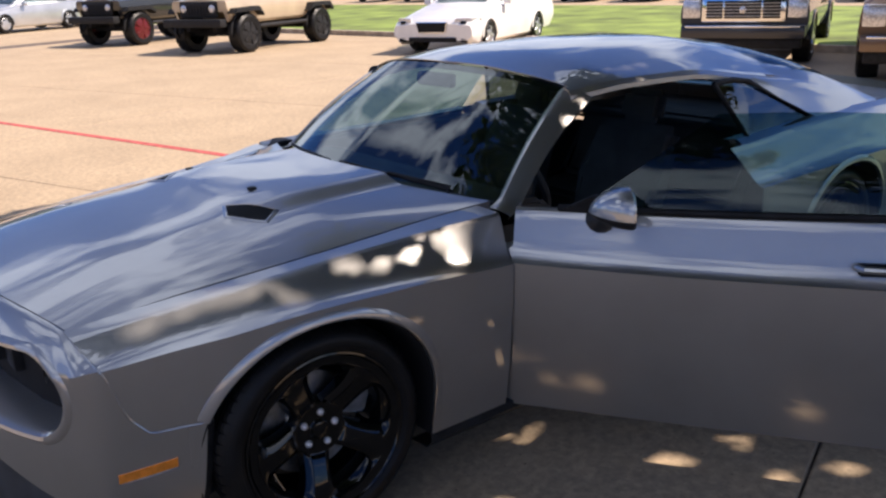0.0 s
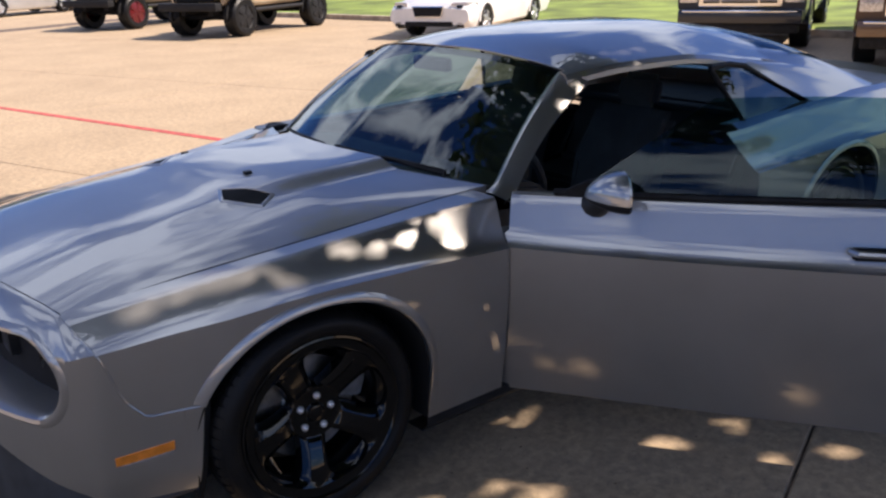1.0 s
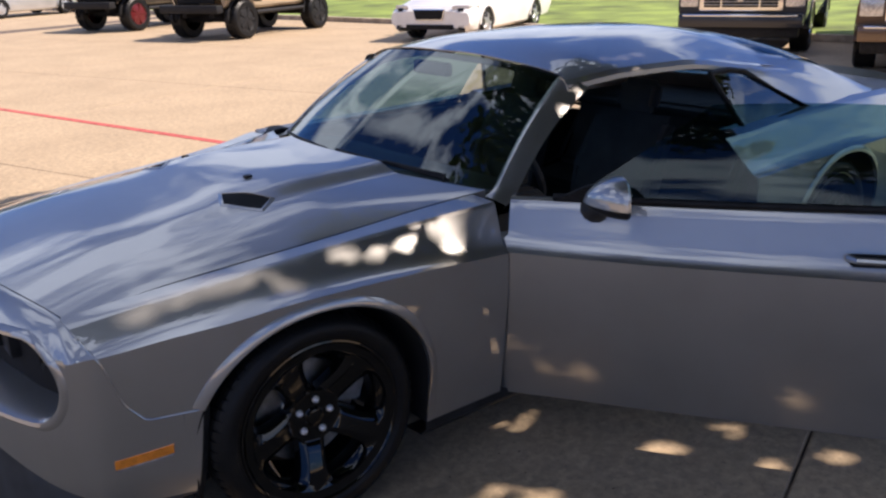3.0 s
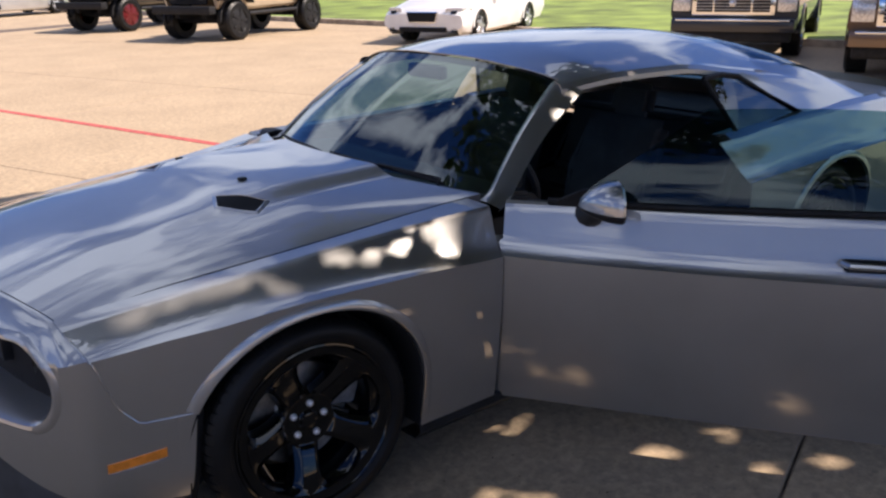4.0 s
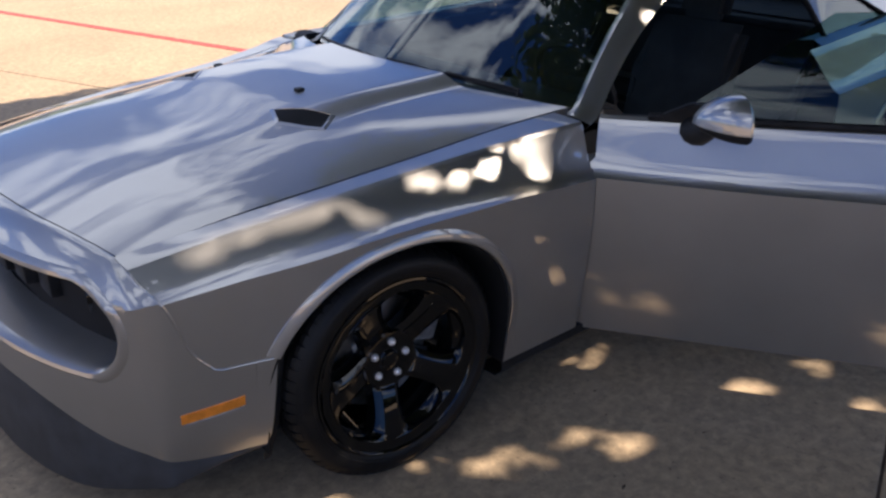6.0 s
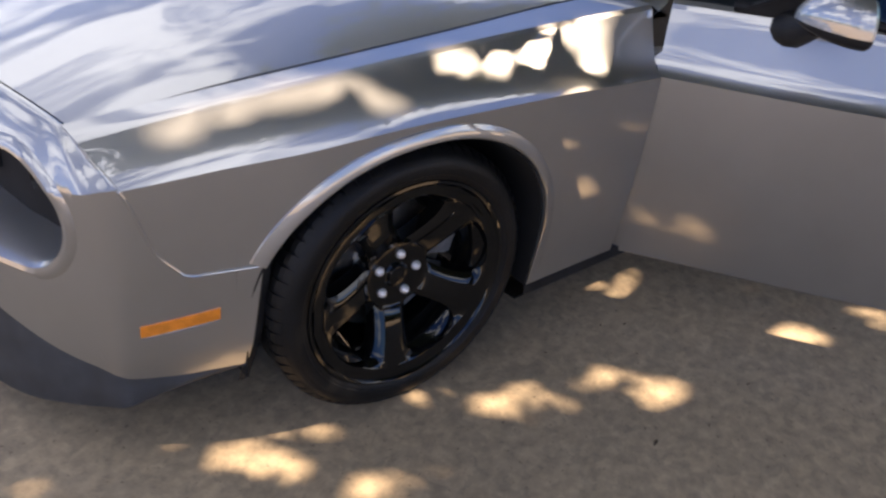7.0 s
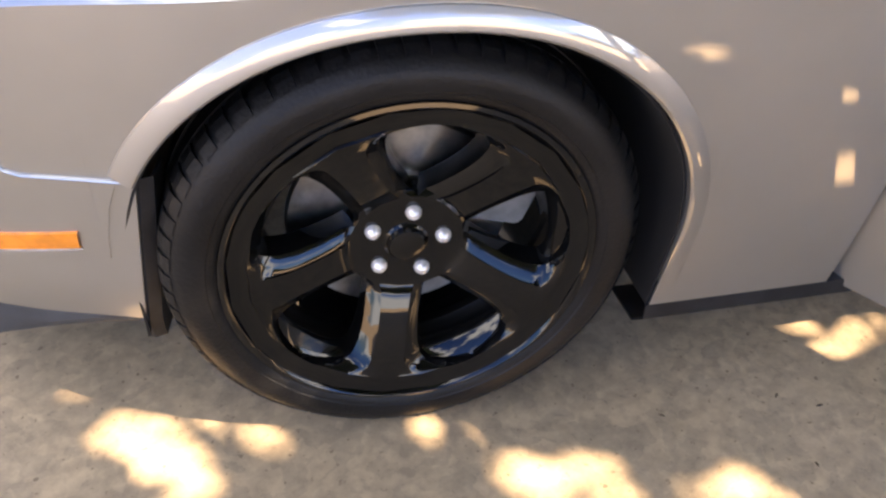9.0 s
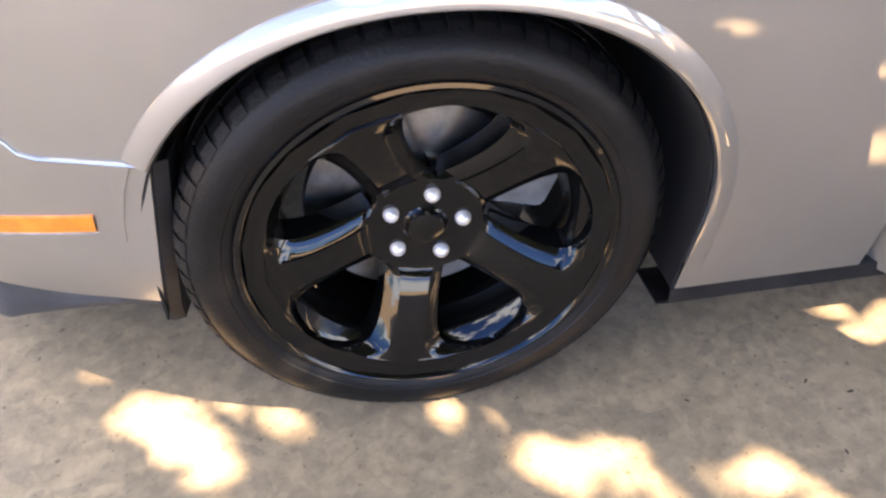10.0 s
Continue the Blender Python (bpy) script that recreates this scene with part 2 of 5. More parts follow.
def curve(*points):
    """A smooth function through (x, v) points."""
    xs = np.array([p[0] for p in points], float)
    vs = np.array([p[1] for p in points], float)
    d = np.diff(vs) / np.diff(xs)
    s = np.zeros(len(xs))
    s[0], s[-1] = d[0], d[-1]
    for i in range(1, len(xs) - 1):
        s[i] = 0 if d[i - 1] * d[i] <= 0 else 2 * d[i - 1] * d[i] / (d[i - 1] + d[i])

    def f(x):
        if x <= xs[0]:
            return vs[0] + s[0] * (x - xs[0])
        if x >= xs[-1]:
            return vs[-1] + s[-1] * (x - xs[-1])
        i = int(np.searchsorted(xs, x) - 1)
        h = xs[i + 1] - xs[i]
        t = (x - xs[i]) / h
        return ((2 * t**3 - 3 * t**2 + 1) * vs[i] + (t**3 - 2 * t**2 + t) * h * s[i]
                + (3 * t**2 - 2 * t**3) * vs[i + 1] + (t**3 - t**2) * h * s[i + 1])
    return f


def step(a, b, v):
    t = min(1, max(0, (v - a) / (b - a)))
    return t * t * (3 - 2 * t)


def sheet(rows, thick=0.0, close=False):
    """A bmesh of quads over rows of points; thick gives it a back side and edges."""
    pts = np.array([[tuple(p) for p in r] for r in rows], float)
    n, m = pts.shape[:2]
    bm = bmesh.new()

    def skin(grid, turn):
        vs = [[bm.verts.new(p) for p in r] for r in grid]
        for i in range(n - 1):
            for j in range(m if close else m - 1):
                k = (j + 1) % m
                q = (vs[i][j], vs[i][k], vs[i + 1][k], vs[i + 1][j])
                bm.faces.new(q[::-1] if turn else q)
        return vs
    front = skin(pts, False)
    if thick:
        du = np.gradient(pts, axis=0)
        dv = (np.roll(pts, -1, 1) - np.roll(pts, 1, 1)) / 2 if close else np.gradient(pts, axis=1)
        nr = np.cross(du, dv)
        ln = np.linalg.norm(nr, axis=2, keepdims=True)
        nr = np.where(ln > 1e-9, nr / np.maximum(ln, 1e-9), 0.0)
        mid = np.array([1.4, 0.0, 0.5])
        if ((nr * (mid - pts)).sum(2)).mean() < 0:
            nr = -nr
        back = skin(pts + nr * thick, True)
        rims = [(front[0], back[0]), (front[-1], back[-1])]
        if not close:
            rims += [([r[0] for r in front], [r[0] for r in back]), ([r[-1] for r in front], [r[-1] for r in back])]
        for f, k in rims:
            for i in range(len(f) - 1):
                bm.faces.new((f[i], f[i + 1], k[i + 1], k[i]))
    bmesh.ops.remove_doubles(bm, verts=bm.verts[:], dist=0.00002)
    bmesh.ops.dissolve_degenerate(bm, edges=bm.edges[:], dist=0.00002)
    bmesh.ops.recalc_face_normals(bm, faces=bm.faces[:])
    return bm


def box(x0, x1, y0, y1, z0, z1, bevel=0.0, seg=2):
    bm = bmesh.new()
    bmesh.ops.create_cube(bm, size=1)
    for v in bm.verts:
        v.co = Vector(((x0 + x1) / 2 + v.co.x * (x1 - x0), (y0 + y1) / 2 + v.co.y * (y1 - y0), (z0 + z1) / 2 + v.co.z * (z1 - z0)))
    if bevel:
        bmesh.ops.bevel(bm, geom=bm.edges[:], offset=bevel, segments=seg, affect="EDGES", profile=0.6)
    return bm


def lathe(profile, n=64, axis="y", span=(0.0, 2 * math.pi)):
    """Turns (radius, along) points about the y axis."""
    full = abs(span[1] - span[0] - 2 * math.pi) < 1e-6
    rows = []
    for i in range(n if full else n + 1):
        a = span[0] + (span[1] - span[0]) * i / n
        rows.append([(r * math.cos(a), y, r * math.sin(a)) for r, y in profile])
    if full:
        rows.append(rows[0])
    return sheet(rows)


def tube(points, radius, n=10, taper=None):
    pts = [Vector(p) for p in points]
    rows = []
    for i, p in enumerate(pts):
        d = (pts[min(i + 1, len(pts) - 1)] - pts[max(i - 1, 0)]).normalized()
        a = d.orthogonal().normalized() if i == 0 else (rows_u - d * rows_u.dot(d)).normalized()
        rows_u = a
        b = d.cross(a)
        r = radius if taper is None else taper[i]
        rows.append([p + (a * math.cos(t) + b * math.sin(t)) * r for t in [2 * math.pi * k / n for k in range(n)]])
    bm = sheet(rows, close=True)
    for ring in (rows[0], rows[-1]):
        try:
            bm.faces.new([bm.verts.new(p) for p in ring])
        except ValueError:
            pass
    bmesh.ops.remove_doubles(bm, verts=bm.verts[:], dist=0.00002)
    bmesh.ops.recalc_face_normals(bm, faces=bm.faces[:])
    return bm


def prism(outline, axis, a, b, bevel=0.0):
    """A flat outline (pairs) drawn out along an axis from a to b."""
    bm = bmesh.new()

    def at(p, w):
        return {"x": (w, p[0], p[1]), "y": (p[0], w, p[1]), "z": (p[0], p[1], w)}[axis]
    lo = [bm.verts.new(at(p, a)) for p in outline]
    hi = [bm.verts.new(at(p, b)) for p in outline]
    bm.faces.new(lo)
    bm.faces.new(hi[::-1])
    n = len(outline)
    for i in range(n):
        bm.faces.new((lo[i], hi[i], hi[(i + 1) % n], lo[(i + 1) % n]))
    if bevel:
        bmesh.ops.bevel(bm, geom=bm.edges[:], offset=bevel, segments=2, affect="EDGES")
    bmesh.ops.recalc_face_normals(bm, faces=bm.faces[:])
    return bm


def lin(a, b, n):
    return [a + (b - a) * i / (n - 1) for i in range(n)]


# ---- the coupe: plan lines, nose towards -x, driver's side towards -y ----
gap_y = curve((-0.66, -0.665), (-0.3, -0.695), (0.1, -0.715), (0.45, -0.735), (0.60, -0.755), (0.80, -0.80))
gap_z = curve((-0.66, 0.810), (-0.35, 0.838), (-0.08, 0.855), (0.3, 0.88), (0.57, 0.905), (0.76, 0.925))
sho_y = curve((-0.66, -0.715), (-0.35, -0.745), (-0.1, -0.770), (0.3, -0.805), (0.57, -0.855), (0.76, -0.905), (1.3, -0.915), (2.1, -0.915),
              (2.9, -0.88), (3.6, -0.86), (4.05, -0.83))
sho_z = curve((-0.66, 0.795), (-0.35, 0.830), (-0.1, 0.850), (0.3, 0.876), (0.57, 0.900), (0.76, 0.920), (1.3, 0.925), (2.1, 0.945),
              (2.9, 0.965), (3.6, 0.955), (4.05, 0.93))
cre_y = curve((-0.66, -0.815), (-0.59, -0.845), (-0.45, -0.89), (-0.25, -0.945), (0.0, -0.972), (0.35, -0.982), (0.76, -0.980), (1.3, -0.985),
              (2.2, -0.985), (3.1, -0.985), (3.7, -0.95), (4.05, -0.88))
cre_z = curve((-0.66, 0.732), (-0.59, 0.741), (-0.3, 0.772), (-0.02, 0.788), (0.35, 0.778), (0.76, 0.751), (1.3, 0.745), (2.1, 0.75),
              (3.1, 0.76), (4.05, 0.74))
AX = 0.004                                               # middle of the front wheel arch
REAR = 3.03


def side_y(x, z):
    """The body side under the crease: tucked in towards the sill."""
    c, zc = cre_y(x), cre_z(x)
    d = max(0.0, zc - z)
    return c + 0.03 * d + 0.115 * d * d


def arch_z(x, r=0.0, cx=0.0):
    """Height of the wheel arch's edge over x; r shrinks it."""
    a, b = 0.422 - r, 0.407 - r
    u = abs(x - cx) / a
    return 0.355 + b * (1 - u**2.1) ** (1 / 2.1) if u < 1 else 0.0


def arch_point(t, r=0.0, cx=0.0):
    """Along the arch, t from 0 (front foot) to 1 (rear foot)."""
    a, b = 0.422 - r, 0.407 - r
    low = 0.12
    if t < low:
        return cx - a, 0.20 + (0.355 - 0.20) * t / low
    if t > 1 - low:
        return cx + a, 0.20 + (0.355 - 0.20) * (1 - t) / low
    w = math.pi * (t - low) / (1 - 2 * low)
    c, s = math.cos(w), math.sin(w)
    e = 2 / 2.1
    return cx - a * math.copysign(abs(c) ** e, c), 0.355 + b * s**e


def side_columns(x0, x1, cx, step=0.03):
    xs = set()
    x = x0
    while x < x1:
        xs.add(round(x, 4))
        x += step
    xs.add(round(x1, 4))
    for k in range(25):
        v = cx - 0.422 * math.cos(math.pi * k / 24)
        for w in ((v - 0.0006, v + 0.0006) if k in (0, 24) else (v,)):
            if x0 < w < x1:
                xs.add(round(w, 4))
    return sorted(xs)


roll_k = lin(0, 1, 41)
roll_slope = curve((0, 0.3), (0.1, 1.5), (0.3, 1.75), (0.5, 1.45), (0.75, 0.6), (1, 0.2))
roll_sum = np.concatenate([[0], np.cumsum([roll_slope(k - 0.0125) for k in roll_k[1:]])])
roll_sum /= roll_sum[-1]


def upper(x, k):
    """Between shoulder (k 0) and crease (k 1): rolls over, then flares out again to the crease."""
    y = sho_y(x) + (cre_y(x) - sho_y(x)) * k
    z = sho_z(x) + (cre_z(x) - sho_z(x)) * float(np.interp(k, roll_k, roll_sum))
    return y, z


def side_panel(xs, low, side, top=None):
    """Rows of points down the body side at each x, from the shoulder to the lower edge."""
    rows = []
    for x in xs:
        col = [] if top is None else top(x)
        for k in range(13):
            y, z = upper(x, k / 12)
            col.append((x, y, z))
        zl, zc = low(x), cre_z(x)
        col.append((x, side_y(x, zc - 0.004), zc - 0.004))
        for k in range(1, 11):
            z = zc - 0.004 + (zl - zc + 0.004) * k / 10
            col.append((x, side_y(x, z), z))
        rows.append([(p[0], p[1] * -side, p[2]) for p in col])
    return rows


def body_edge(z):
    return side_y(-0.39, z) + 0.35 * max(0.0, 0.32 - z) ** 1.3


SEAM_Z = 0.527                                           # bumper seam in front of the wheel


def fender_low(x):
    if x < AX - 0.422:
        return SEAM_Z
    return max(0.19, arch_z(x, 0, AX)) if x < AX + 0.422 else 0.19


def fender_front(z):
    return curve((0.482, -0.49), (0.527, -0.515), (0.585, -0.56), (0.72, -0.605), (0.80, -0.645))(z)


coupe = thing("coupe", "silver-grey metallic two-door coupe parked with its driver's door open", "car")

for side in (-1, 1):
    fender_tag = "silver-grey front fender with a sharp crease"
    xs = side_columns(-0.642, 0.742, AX)

    def fender_top(x):
        g = (x, gap_y(x) - 0.004, gap_z(x) - 0.001)
        s = (x, sho_y(x), sho_z(x))
        return [(x, g[1] + 0.002, g[2] - 0.03), g] + [tuple(g[i] + (s[i] - g[i]) * k / 4 for i in range(3)) for k in (1, 2, 3)]
    rows = side_panel(xs, fender_low, side, fender_top)
    # slant the front edge along the bumper seam
    for r, x in zip(rows, xs):
        for i, p in enumerate(r):
            f = fender_front(p[2])
            if p[0] < -0.43:
                k = (p[0] + 0.43) / (-0.642 + 0.43)
                nx = -0.43 + (f + 0.43) * k
                y0 = abs(p[1])
                r[i] = (nx, (y0 - (abs(cre_y(x)) - abs(cre_y(nx)))) * side if i > 4 else p[1], p[2])
    part("front_fender", sheet(rows, 0.004), PAINT, coupe, fender_tag, sharp=11)

    # raised wheel-arch lip
    for name, cx in (("arch_lip", AX),) if side == 1 else (("arch_lip", AX), ("arch_lip", REAR)):
        rows = []
        for k in range(73):
            t = k / 72
            rr = []
            for r, out in ((-0.012, -0.001), (-0.011, 0.0035), (-0.003, 0.0075), (0.010, 0.0125), (0.017, 0.013), (0.0205, 0.010), (0.021, -0.03)):
                x, z = arch_point(t, r, cx)
                rr.append((x, side * (abs(side_y(x, z)) + out * min(1.0, max(0.0, (z - 0.25) / 0.3))), z))
            if not (cx == AX and rr[0][0] < cx and rr[0][2] < SEAM_Z - 0.004):
                rows.append(rr)
        part(name, sheet(rows, 0.003), PAINT, coupe)
    rows = []
    for z in lin(0.165, SEAM_Z - 0.006, 14):
        x = -0.387 + 0.024 * min(1.0, max(-0.4, (z - 0.30) / 0.23))
        yb = abs(body_edge(z))
        rows.append([(x - 0.002, side * (yb - 0.006), z), (x + 0.006, side * (yb - 0.001), z), (x + 0.024, side * (yb - 0.006), z), (x + 0.034, side * (yb - 0.05), z)])
    part("liner_edge", sheet(rows, 0.003), BLACK, coupe, "black edge of the arch liner")
    # wheel house behind the lip, coloured near-black to paint in the arch's shade
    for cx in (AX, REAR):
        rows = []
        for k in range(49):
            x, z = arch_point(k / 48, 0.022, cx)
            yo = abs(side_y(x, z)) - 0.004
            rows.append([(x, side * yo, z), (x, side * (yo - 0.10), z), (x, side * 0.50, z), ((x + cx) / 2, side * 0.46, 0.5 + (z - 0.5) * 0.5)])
        part("wheel_house", sheet(rows, 0.004), VOID, coupe, "black plastic wheel-arch liner, darkened for the shade inside")
    # sill under the door opening
    rows = []
    for x in lin(0.40, 2.62, 40):
        yb = abs(side_y(x, 0.19))
        rows.append([(x, side * (yb - 0.03), 0.21), (x, side * (yb + 0.002), 0.20), (x, side * (yb + 0.004), 0.17), (x, side * (yb - 0.03), 0.135),
                     (x, side * (yb - 0.12), 0.13)])
    part("sill_trim", sheet(rows, 0.004), BLACK, coupe, "black lower sill trim")
    # rear quarter panel
    xs = side_columns(2.06, 4.05, REAR)
    rows = side_panel(xs, lambda x: max(0.22, arch_z(x, 0, REAR)) if abs(x - REAR) < 0.422 else 0.22, side)
    # its front edge leans back along the door opening
    rows = [[(p[0] + max(0.0, (2.45 - p[0]) / 0.39) * 0.19 * min(1.0, max(0.0, (0.955 - p[2]) / 0.22)), p[1], p[2]) for p in r] for r in rows]
    part("rear_quarter_panel", sheet(rows, 0.004), PAINT, coupe, sharp=11)

# bonnet
hood_crown = curve((-0.78, 0.052), (-0.2, 0.080), (0.2, 0.086), (0.66, 0.044))
hood_ridge = curve((-0.78, 0.0), (-0.3, 0.003), (-0.05, 0.010), (0.10, 0.022), (0.3, 0.028), (0.66, 0.036))
hood_front = curve((0.0, -0.765), (0.3, -0.735), (0.5, -0.69), (0.66, -0.640))


def hood_point(u, w):
    """u from nose to windshield, w across, -1 to 1."""
    xm = -0.64 + (0.61 + 0.64) * u
    ye = abs(gap_y(xm)) - 0.006
    y = w * ye
    xf = hood_front(abs(y)) + 0.003
    xr = 0.615 + 0.185 * abs(w) ** 2.2
    x = xf + (xr - xf) * u
    ye = abs(gap_y(x)) - 0.006
    y = w * ye
    t = abs(w)
    z = gap_z(x) + hood_crown(x) * (1 - t**3.2)
    z += hood_ridge(x) * (1 - step(0.335, 0.445, abs(y)))
    z -= 0.010 * step(0.72, 1.0, 1 - u) * (1 - u)
    return x, y, z


ws = sorted(set([round(v, 4) for v in lin(-1, 1, 57)] + [s * round(v, 4) for s in (-1, 1) for v in lin(0.46, 0.64, 15)]))
rows = [[hood_point(u, w) for w in ws] for u in lin(0, 1, 46)]
rows = [[(p[0] + 0.004, p[1] * 0.998, p[2] - 0.03) for p in rows[0]]] + rows + [[(p[0] - 0.002, p[1], p[2] - 0.03) for p in rows[-1]]]
rows = [[(r[0][0], r[0][1] + 0.002, r[0][2] - 0.03)] + r + [(r[-1][0], r[-1][1] - 0.002, r[-1][2] - 0.03)] for r in rows]
hood = part("hood", sheet(rows), PAINT, coupe, "silver-grey hood with twin scoops")


def hood_z(x, y):
    w = abs(y) / (abs(gap_y(x)) - 0.004)
    return gap_z(x) + hood_crown(x) * (1 - w**3.2) + hood_ridge(x) * (1 - step(0.335, 0.445, abs(y)))


for s in (-1, 1):
    # scoop mouths lie on the ridge
    q = [(0.03, 0.28), (0.15, 0.41), (0.085, 0.46), (-0.005, 0.365)]
    pts = [(x, s * y, hood_z(x, y)) for x, y in q]
    cen = Vector([sum(p[i] for p in pts) / 4 for i in range(3)])
    rows = []
    for f, dz in ((1.24, -0.004), (1.16, 0.001), (1.08, 0.005), (1.0, 0.005), (0.97, -0.006)):
        ring = []
        for i in range(24):
            a, b = pts[i // 6], pts[(i // 6 + 1) % 4]
            p = Vector(a).lerp(Vector(b), (i % 6) / 6)
            v = cen + (p - cen) * f
            ring.append((v.x, v.y, hood_z(v.x, abs(v.y)) + dz))
        rows.append(ring)
    part("scoop_lip", sheet(rows, close=True), PAINT, hood)
    # dark patch laid over the closed hood, painting the shade of an opening
    bm = bmesh.new()
    bm.faces.new([bm.verts.new((cen.x + (p[0] - cen.x), cen.y + (p[1] - cen.y), hood_z(p[0], abs(p[1])) + 0.005)) for p in pts])
    bmesh.ops.subdivide_edges(bm, edges=bm.edges[:], cuts=5, use_grid_fill=True)
    for v in bm.verts:
        v.co.z = hood_z(v.co.x, abs(v.co.y)) + 0.0035
    part("scoop_shade", bm, VOID, hood, "dark patch painted in for the shaded scoop mouth")
    # washer nozzle
    ny = 0.09 + s * 0.285
    zz = hood_z(0.175, ny)
    part("washer_nozzle", box(0.160, 0.188, ny - 0.013, ny + 0.013, zz - 0.004, zz + 0.009, 0.004), BLACK, hood, "small black washer nozzle")

# nose: bumper skin that wraps from wheel arch to wheel arch
nose_line = [(-0.386, -0.897), (-0.50, -0.868), (-0.58, -0.838), (-0.645, -0.795), (-0.695, -0.735), (-0.745, -0.655), (-0.80, -0.53), (-0.85, -0.36),
             (-0.88, -0.18), (-0.89, 0.0)]
_len = [0.0]
for a, b in zip(nose_line, nose_line[1:]):
    _len.append(_len[-1] + math.dist(a, b))
nose_x = curve(*[(_len[i] / _len[-1], nose_line[i][0]) for i in range(len(nose_line))])
nose_y = curve(*[(_len[i] / _len[-1], nose_line[i][1]) for i in range(len(nose_line))])


def body_y(x, z):
    """The fender's own surface at x and z."""
    zc, zs = cre_z(x), sho_z(x)
    if z >= zc:
        return upper(x, float(np.interp((zs - z) / (zs - zc), roll_sum, roll_k)))[0]
    return side_y(x, z)


def nose_point(u, z):
    """Bumper skin at u (0 wheel arch, 1 middle) and height z."""
    x, y = nose_x(u), nose_y(u)
    back = 0.0
    if z < 0.46:
        back += 0.08 * (0.46 - z) + 0.35 * max(0, 0.32 - z) ** 1.3
    if z > 0.765:
        back += 0.35 * (z - 0.765)
    e = 0.01
    tx, ty = nose_x(u + e) - nose_x(u - e), nose_y(u + e) - nose_y(u - e)
    l = math.hypot(tx, ty)
    nx, ny = -ty / l, tx / l
    if nx * (0.4 - x) + ny * (0.0 - y) < 0:
        nx, ny = -nx, -ny
    px, py = x + nx * back, y + ny * back
    w = step(0.60, 0.70, -x)
    yb = side_y(max(x, -0.66), z) + 0.35 * max(0.0, 0.32 - z) ** 1.3
    lean = 0.024 * min(1.0, max(-0.4, (z - 0.30) / 0.23)) * (1 - step(0.0, 0.09, u))
    return px * w + x * (1 - w) + lean, py * w + yb * (1 - w), z


U0, MID, HALF = 0.296, 0.635, 0.145
nose_crease = curve((0.0, 0.752), (0.19, 0.741), (0.24, 0.732), (0.29, 0.715), (0.40, 0.706), (1.0, 0.706))


def mouth(u, u0=U0, half=HALF):
    """Half height of the grille opening at u."""
    t = min(1.0, max(0.0, (u - u0) / 0.11))
    return half * math.sqrt(1 - (1 - t) ** 2)


nose_low = curve((0.0, 0.238), (0.1, 0.238), (0.2, 0.248), (0.3, 0.268), (0.4, 0.295), (0.5, 0.33), (0.7, 0.38), (1.0, 0.40))
chin_low = curve((0.0, 0.230), (0.1, 0.214), (0.2, 0.192), (0.3, 0.165), (0.4, 0.145), (0.55, 0.118), (1.0, 0.10))


def nose_seam(u):
    """Upper edge of the bumper beside the fender."""
    x = nose_x(u)
    if x > -0.505:
        return SEAM_Z - 0.003
    z = SEAM_Z
    while z < 0.80 and fender_front(z) > x + 0.003:
        z += 0.003
    return z - 0.003


us = sorted(set([round(v, 4) for v in lin(0, 1, 70)] + [round(v, 4) for v in lin(0.09, U0, 90)] + [round(U0 + 0.11 * (1 - math.cos(math.pi / 2 * k / 20)), 4) for k in range(21)]))
u_seam = next(u for u in us if nose_seam(u) >= nose_crease(u) - 0.004)
y_seam = nose_y(u_seam)


def nose_skin(u, z):
    """The nose's surface: upright under its crease, and rounded back to the hood's front edge above it."""
    zc = nose_crease(u)
    if u < u_seam or z <= zc:
        return nose_point(u, z)
    base = Vector(nose_point(u, zc))
    yh = 0.660 * nose_y(u) / y_seam
    edge = Vector((hood_front(yh) - 0.006, -yh, hood_z(hood_front(yh), yh) - 0.004))
    f = min(1.0, (z - zc) / (edge.z - zc))
    flare = 1 - step(u_seam, u_seam + 0.07, u)
    q_ = flare * (1 - float(np.interp(1 - f, roll_sum, roll_k))) + (1 - flare) * (1 - (1 - f) ** (1 / 1.8))
    p = base.lerp(edge, q_)
    fs = fender_front(z) - 0.003
    p = p.lerp(Vector((fs, body_y(fs, z), z)), max(0.0, 1 - (u - u_seam) / 0.05) * (1 - f**4))
    return p.x, p.y, min(z, edge.z)


lower_rows, upper_rows = [], []
for u in us:
    m_, zl = mouth(u), nose_low(u)
    tops = [min(nose_crease(u), nose_seam(u))] if u < U0 else [MID - m_]
    if u == U0:
        tops = [nose_crease(u), MID]
    for zb in tops:
        lower_rows.append([nose_point(u, zl + (zb - zl) * k / 14) for k in range(15)])
    if u < u_seam:
        continue
    zc, zt = nose_crease(u), MID + m_
    cut = zt if u >= U0 else zc                            # the opening cuts the skin here
    yh = 0.660 * nose_y(u) / y_seam
    ztop = hood_z(hood_front(yh), yh) - 0.004
    zs_ = [cut + (zc - cut) * k / 4 for k in range(4)] if cut < zc else [cut] * 4
    z1 = max(zc, cut)
    zs_ += [z1 + (ztop - z1) * (1 - (1 - k / 12) ** 1.6) for k in range(13)]
    upper_rows.append([nose_skin(u, z) for z in zs_])
